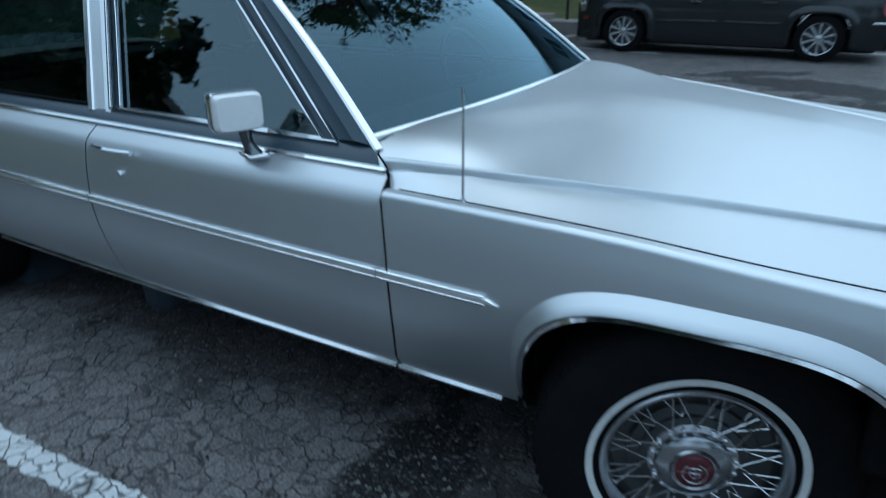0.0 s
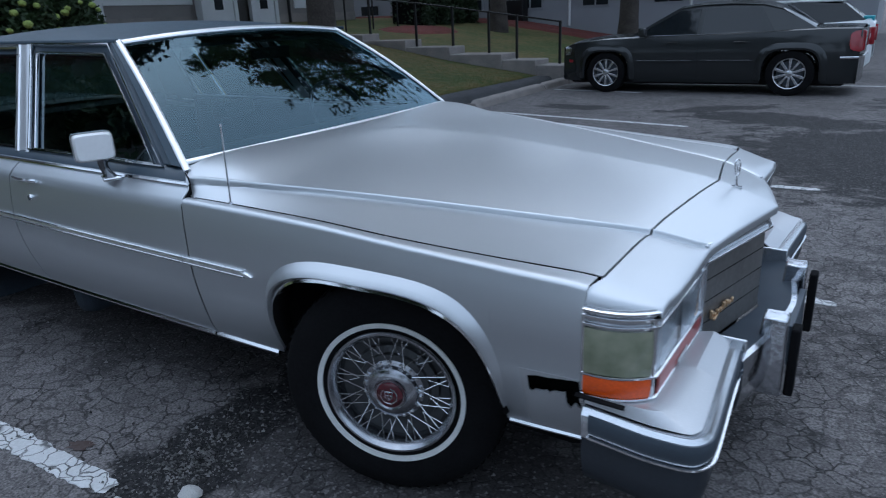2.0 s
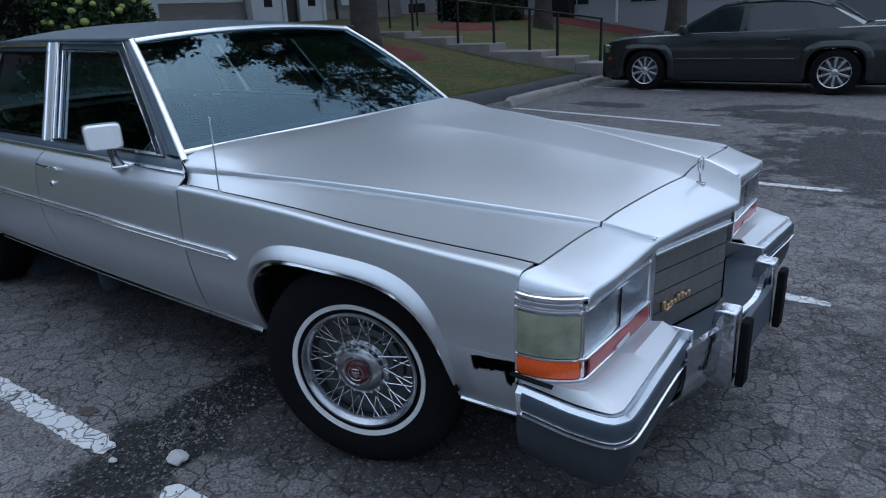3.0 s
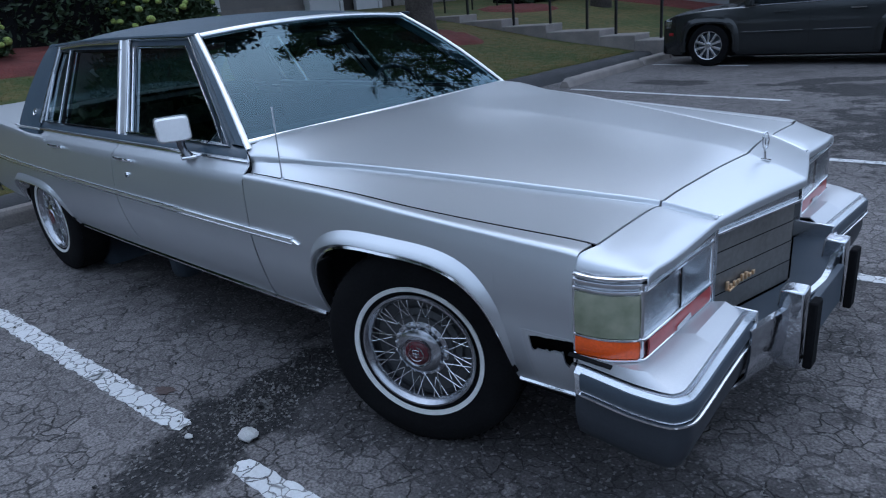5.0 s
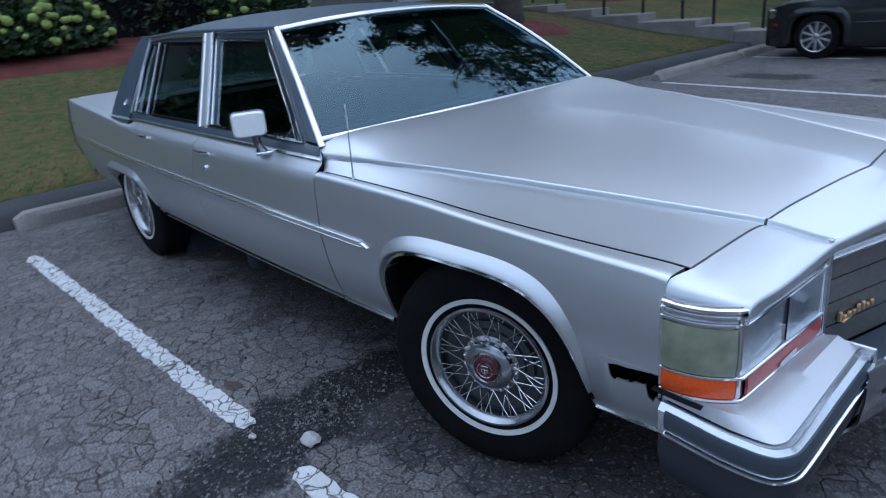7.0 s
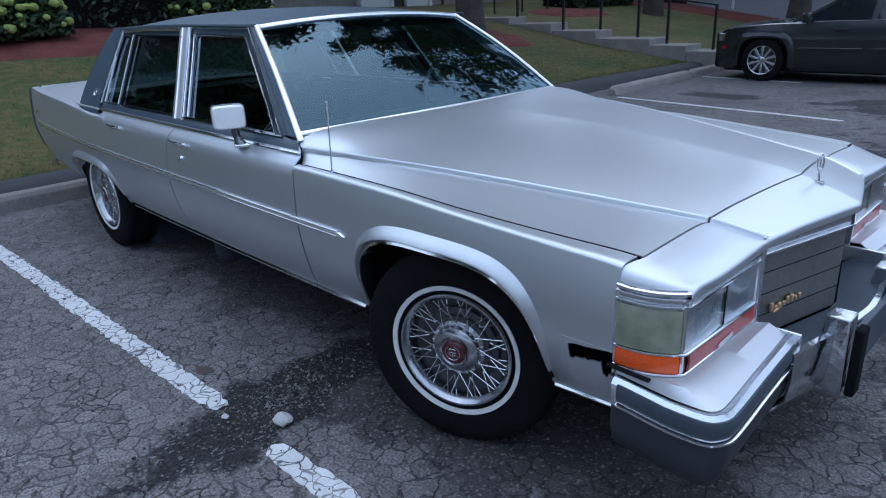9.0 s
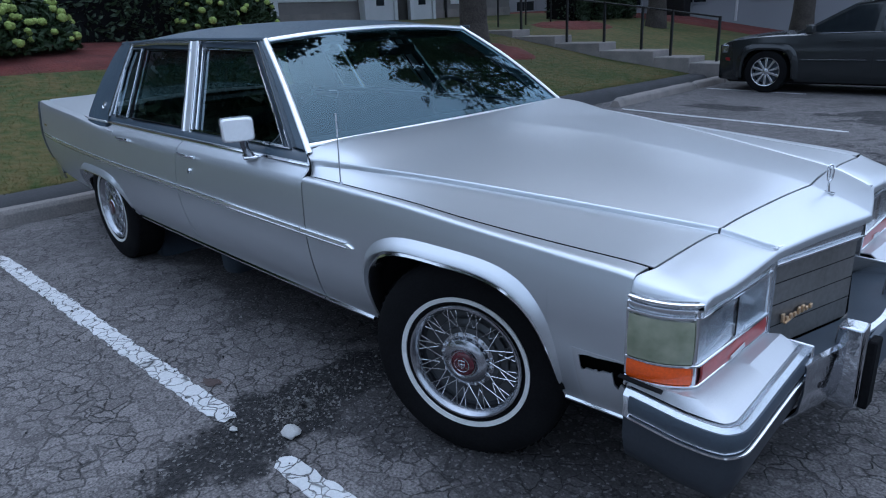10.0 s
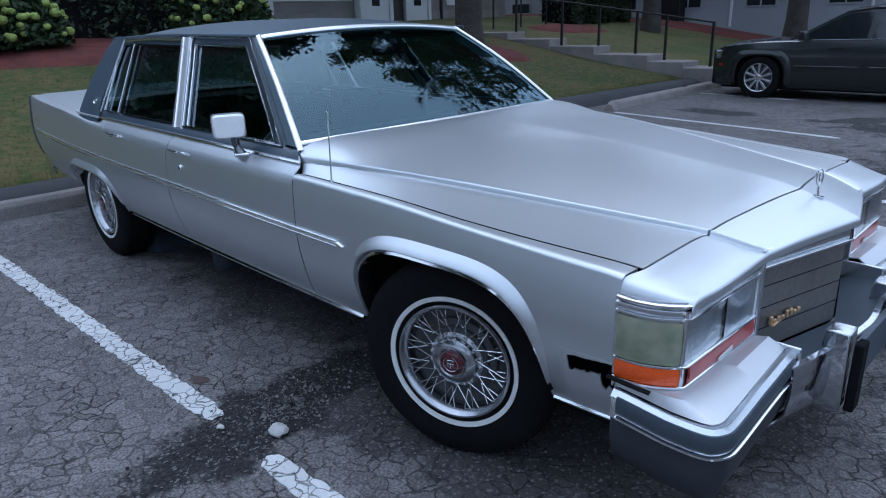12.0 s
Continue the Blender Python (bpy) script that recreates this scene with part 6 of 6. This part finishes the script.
for s in (-1, 1):
    cols = sorted(set(steps(-2.45, 2.42, 60) + [c - 0.42 * math.cos(math.pi * k / 24) * 0.9999 for c in (1.52, -1.52) for k in range(25)]))
    rows = []
    for x in cols:
        z0 = max(0.20, arch_z(x, OA[0]), arch_z(x, OA[1]))
        z1 = o_shoulder(x)
        rows.append([o_side(x, z, s) for z in steps(z0, z1, 12)] + [Vector((x, s * (ow(x) - 0.09), z1 + 0.018))])
    part("flank", sheet(rows), charcoal, other, "charcoal body side", solid=0.01)
    for arch in OA:
        lip = []
        for k in range(41):
            th = math.pi * k / 40
            e = 2 / ARCH_ROUND
            ux, uz = -math.copysign(abs(math.cos(th)) ** e, math.cos(th)), math.sin(th) ** e
            lip.append([o_side(arch[0] + ux * (arch[1] + o), arch[2] - 0.05 + uz * (arch[3] + 0.05 + o), s, q) for o, q in ((-0.005, -0.04), (0, 0.012), (0.03, 0.028), (0.075, 0.020), (0.11, 0.0))])
        part("arch_flare", sheet(lip), charcoal, other, "flared wheel arch", solid=0.004)
        part("wheel_well", sheet([[(arch[0] - 0.46 * math.cos(math.pi * k / 16), s * 0.86, 0.2 + 0.58 * math.sin(math.pi * k / 16)), (arch[0] - 0.46 * math.cos(math.pi * k / 16), s * 0.5, 0.2 + 0.58 * math.sin(math.pi * k / 16))] for k in range(17)]), black, other, solid=0.01)
    for a, b in ((-0.95, -0.14), (0.0, 0.95)):
        mould = part("side_moulding", strip([o_side(x, 0.56, s, 0.002) for x in steps(a, b, 6)], [(0, s, 0)] * 7, 0.035, 0.010), charcoal, other)
        part("bright_edge", strip([o_side(x, 0.575, s, 0.008) for x in steps(a + 0.02, b - 0.02, 6)], [(0, s, 0)] * 7, 0.007, 0.006), satin_chrome, mould)
    for hx in (-0.75, 0.35):
        part("door_handle", strip([o_side(hx + d, 0.86, s, 0.010) for d in (-0.1, 0, 0.1)], [(0, s, 0)] * 3, 0.03, 0.02), charcoal, other)
    for hx in (1.02, -0.08, -1.12):
        part("door_gap", strip([o_side(hx, z, s, -0.001) for z in steps(0.28, o_shoulder(hx), 6)], [(0, s, 0)] * 7, 0.008, 0.002), black, other)
    def og(x, z, out=0.0):
        return Vector((x, s * (0.80 - 0.27 * (z - 0.98) / 0.46 + out), z))
    for pts, name in ((((1.02, 0.985), (-0.02, 0.995), (-0.02, 1.40), (0.32, 1.38)), "front_door_window"), (((-0.10, 0.995), (-1.22, 1.03), (-0.98, 1.385), (-0.10, 1.405)), "rear_door_window")):
        bm = bmesh.new()
        bm.faces.new([bm.verts.new(og(x, z, 0.014)) for x, z in pts])
        part(name, bm, car_pane, other, "dark tinted window", smooth=0)
    part("window_trim", strip([og(x, z, 0.016) for x, z in ((1.05, 0.975), (0, 0.985), (-1.26, 1.02))], [(0, s, 0.3)] * 3, 0.014, 0.008), dark_chrome, other)
    part("door_mirror", boxed((0.80, min(s * 0.86, s * 1.03), 0.98), (0.92, max(s * 0.86, s * 1.03), 1.12)), charcoal, other, bevel=0.025)
    part("head_lamp", boxed((2.20, min(s * 0.56, s * 0.82), 0.66), (2.36, max(s * 0.56, s * 0.82), 0.82)), reflector, other, "clear headlamp", bevel=0.03)
    part("side_marker", strip([o_side(2.18, 0.56, s, 0.004), o_side(2.28, 0.56, s, 0.0)], [(0, s, 0)] * 2, 0.05, 0.01), red_lamp, other, "small side marker lamp")
    tail = []
    for k, x in enumerate((-2.30, -2.315, -2.36, -2.42, -2.455, -2.475, -2.485)):
        lo, hi = (0.80, 0.73, 0.70, 0.69, 0.69, 0.69, 0.70)[k], (0.93, 0.965, 0.99, 1.0, 1.0, 1.0, 0.99)[k]
        tail.append([Vector((x, s * (min(ow(x), 0.79 if x < -2.45 else 9) - o_inset(z) + (0.014 if k < 5 else 0.0)), z)) for z in steps(lo, hi, 6)])
    lamp = part("tail_lamp", sheet(tail), red_lamp, other, "tall red wrap-round tail lamp", solid=0.02)
    part("tail_lamp_face", boxed((-2.505, min(s * 0.60, s * 0.78), 0.70), (-2.48, max(s * 0.60, s * 0.78), 0.99)), red_lamp, lamp, bevel=0.012)
    part("reversing_lens", boxed((-2.512, min(s * 0.64, s * 0.72), 0.79), (-2.50, max(s * 0.64, s * 0.72), 0.88)), white_trim, lamp, "pale reversing lens", bevel=0.006)
    part("bumper_trim", strip([o_side(x, 0.60, s, 0.010) for x in (-2.20, -2.32, -2.45)], [(0, s, 0)] * 3, 0.034, 0.012), chrome, other, "bright bumper trim")
# upper body
rows = []
for x in steps(0.95, 2.42, 16):
    rows.append([(x, (ow(x) - 0.09) * u, o_shoulder(x) + 0.018 + 0.05 * (1 - u * u)) for u in steps(-1, 1, 14)])
part("hood", sheet(rows), charcoal, other, "long charcoal hood", solid=0.01)
rows = []
for x in steps(-2.45, -1.55, 10):
    rows.append([(x, (ow(x) - 0.09) * u, o_shoulder(x) + 0.018 + 0.03 * (1 - u * u)) for u in steps(-1, 1, 14)])
part("trunk_lid", sheet(rows), charcoal, other, solid=0.01)
cross = ((1.10, 0.985, 0.80), (0.36, 1.415, 0.57), (0.0, 1.465, 0.55), (-0.5, 1.475, 0.55), (-1.0, 1.44, 0.56), (-1.30, 1.36, 0.60), (-1.80, 1.055, 0.74))
shell = []
for u in steps(0, 6, 36):
    i = min(int(u), 5)
    x, z, w = (cross[i][k] + (cross[i + 1][k] - cross[i][k]) * (u - i) for k in range(3))
    shell.append([(x, w * v, z + 0.05 * (1 - abs(v) ** 2.5) - 0.01) for v in steps(-1, 1, 16)])
part("windshield", sheet(shell[:7]), car_pane, other, "dark tinted windshield", solid=0.006)
part("roof", sheet(shell[6:31]), charcoal, other, "charcoal roof", solid=0.01)
part("rear_window", sheet(shell[30:]), car_pane, other, "dark rear window", solid=0.006)
for s in (-1, 1):
    part("side_frame", sheet([[(x, s * (0.80 - 0.27 * (z0 - 0.98) / 0.46), z0), (x, s * (0.80 - 0.27 * (z1 - 0.98) / 0.46), z1)] for x, z0, z1 in ((1.12, 0.96, 0.98), (0.95, 0.96, 1.075), (0.36, 0.97, 1.415), (0.0, 0.975, 1.455), (-0.5, 0.98, 1.462), (-1.0, 0.99, 1.43), (-1.30, 1.0, 1.35), (-1.80, 1.01, 1.06))]), charcoal, other, "charcoal window pillars", solid=0.006)
part("nose", sheet([[(2.42 - 0.02 * (1 - u * u) + 0.05 * (1 - abs(u)), 0.72 * u, z) for u in steps(-1, 1, 10)] for z in steps(0.22, 0.80, 6)]), charcoal, other, "charcoal front bumper", solid=0.02)
part("grille", boxed((2.40, -0.42, 0.50), (2.49, 0.42, 0.76)), satin_chrome, other, "bright mesh grille", bevel=0.03)
part("tail", sheet([[(-2.45 - 0.05 * (1 - u * u), 0.78 * u, z) for u in steps(-1, 1, 10)] for z in steps(0.22, 1.03, 6)]), charcoal, other, "charcoal rear bumper", solid=0.02)
part("bumper_trim", strip([(-2.49, -0.78, 0.62), (-2.515, 0, 0.62), (-2.49, 0.78, 0.62)], [(-1, 0, 0)] * 3, 0.03, 0.015), chrome, other)
part("underbody", boxed((-2.3, -0.78, 0.16), (2.25, 0.78, 0.40)), black, other, bevel=0.05)


def alloy_wheel(parent, at, turn):
    w = new("wheel")
    w.parent = parent
    tagged(w, "bright multi-spoke alloy wheel")
    w.matrix_basis = pose(*at, 0, 0, turn)
    part("tyre", lathe([(0.23, -0.10), (0.30, -0.11), (0.352, -0.09), (0.360, 0), (0.352, 0.09), (0.30, 0.11), (0.245, 0.105), (0.235, 0.09)], 48), rubber, w, smooth=50)
    part("rim", lathe([(0.243, 0.09), (0.240, 0.104), (0.228, 0.100), (0.220, 0.07), (0.21, 0.0)], 48), alloy, w, smooth=50)
    part("brake_disc", lathe([(0.20, 0.02), (0.08, 0.03), (0.0, 0.03)], 32), strip_rubber, w)
    part("hub", lathe([(0.065, 0.02), (0.062, 0.085), (0.045, 0.095), (0.0, 0.097)], 24), alloy, w, smooth=30)
    spoke = None
    for k in range(10):
        m = Matrix.Rotation(2 * math.pi * k / 10, 4, "Y")
        if spoke is None:
            bm = boxed((-0.017, -0.095, 0.05), (0.017, -0.070, 0.232))
            for v in bm.verts:
                if v.co.z > 0.2:
                    v.co.x *= 1.35
            spoke = part("spoke", bm, alloy, w, bevel=0.005)
            spoke.matrix_basis = m
        else:
            twin(spoke, m=m)
    return w


for x in (1.52, -1.52):
    alloy_wheel(other, (x, -0.82, 0.36), 0)
    alloy_wheel(other, (x, 0.82, 0.36), 180)

# ---- the white car behind it, of which little shows ----
far_car = thing("parked_hatchback", "white hatchback with red tail lamps behind the charcoal sedan", "car", at=(-1.35, 13.9, lot_z(0, 14)), turn=180)
rows = []
for x, z0, z1, w in ((-2.1, 0.35, 1.02, 0.78), (-2.0, 0.25, 1.1, 0.84), (-1.0, 0.22, 1.05, 0.88), (0.5, 0.22, 0.98, 0.88), (1.6, 0.24, 0.90, 0.84), (2.1, 0.35, 0.72, 0.66)):
    rows.append([(x, -w, z0), (x, -w, z1 - 0.1), (x, -w + 0.08, z1), (x, 0, z1 + 0.03), (x, w - 0.08, z1), (x, w, z1 - 0.1), (x, w, z0)])
part("body", sheet(rows), white_paint, far_car, solid=0.01)
rows = [[(x, -w, 0.98), (x * 0.98, -w + 0.14, z), (x * 0.98, 0, z + 0.03), (x * 0.98, w - 0.14, z), (x, w, 0.98)] for x, z, w in ((0.9, 1.0, 0.8), (0.2, 1.40, 0.78), (-0.8, 1.46, 0.78), (-1.6, 1.40, 0.78), (-2.02, 1.06, 0.76))]
part("cabin", sheet(rows), car_pane, far_car, "dark glass cabin", solid=0.01)
part("roof", boxed((-1.5, -0.6, 1.44), (0.15, 0.6, 1.49)), white_paint, far_car, bevel=0.02)
part("teal_panel", boxed((-2.06, -0.10, 1.02), (-1.80, 0.40, 1.16)), teal_paint, far_car, "teal panel in the rear window", bevel=0.02)
for s in (-1, 1):
    part("tail_lamp", boxed((-2.12, s * 0.72 - 0.10, 0.66), (-2.02, s * 0.72 + 0.10, 0.98)), red_lamp, far_car, bevel=0.02)
    for x in (1.35, -1.3):
        alloy_wheel(far_car, (x, s * 0.76, 0.36), 0 if s < 0 else 180)
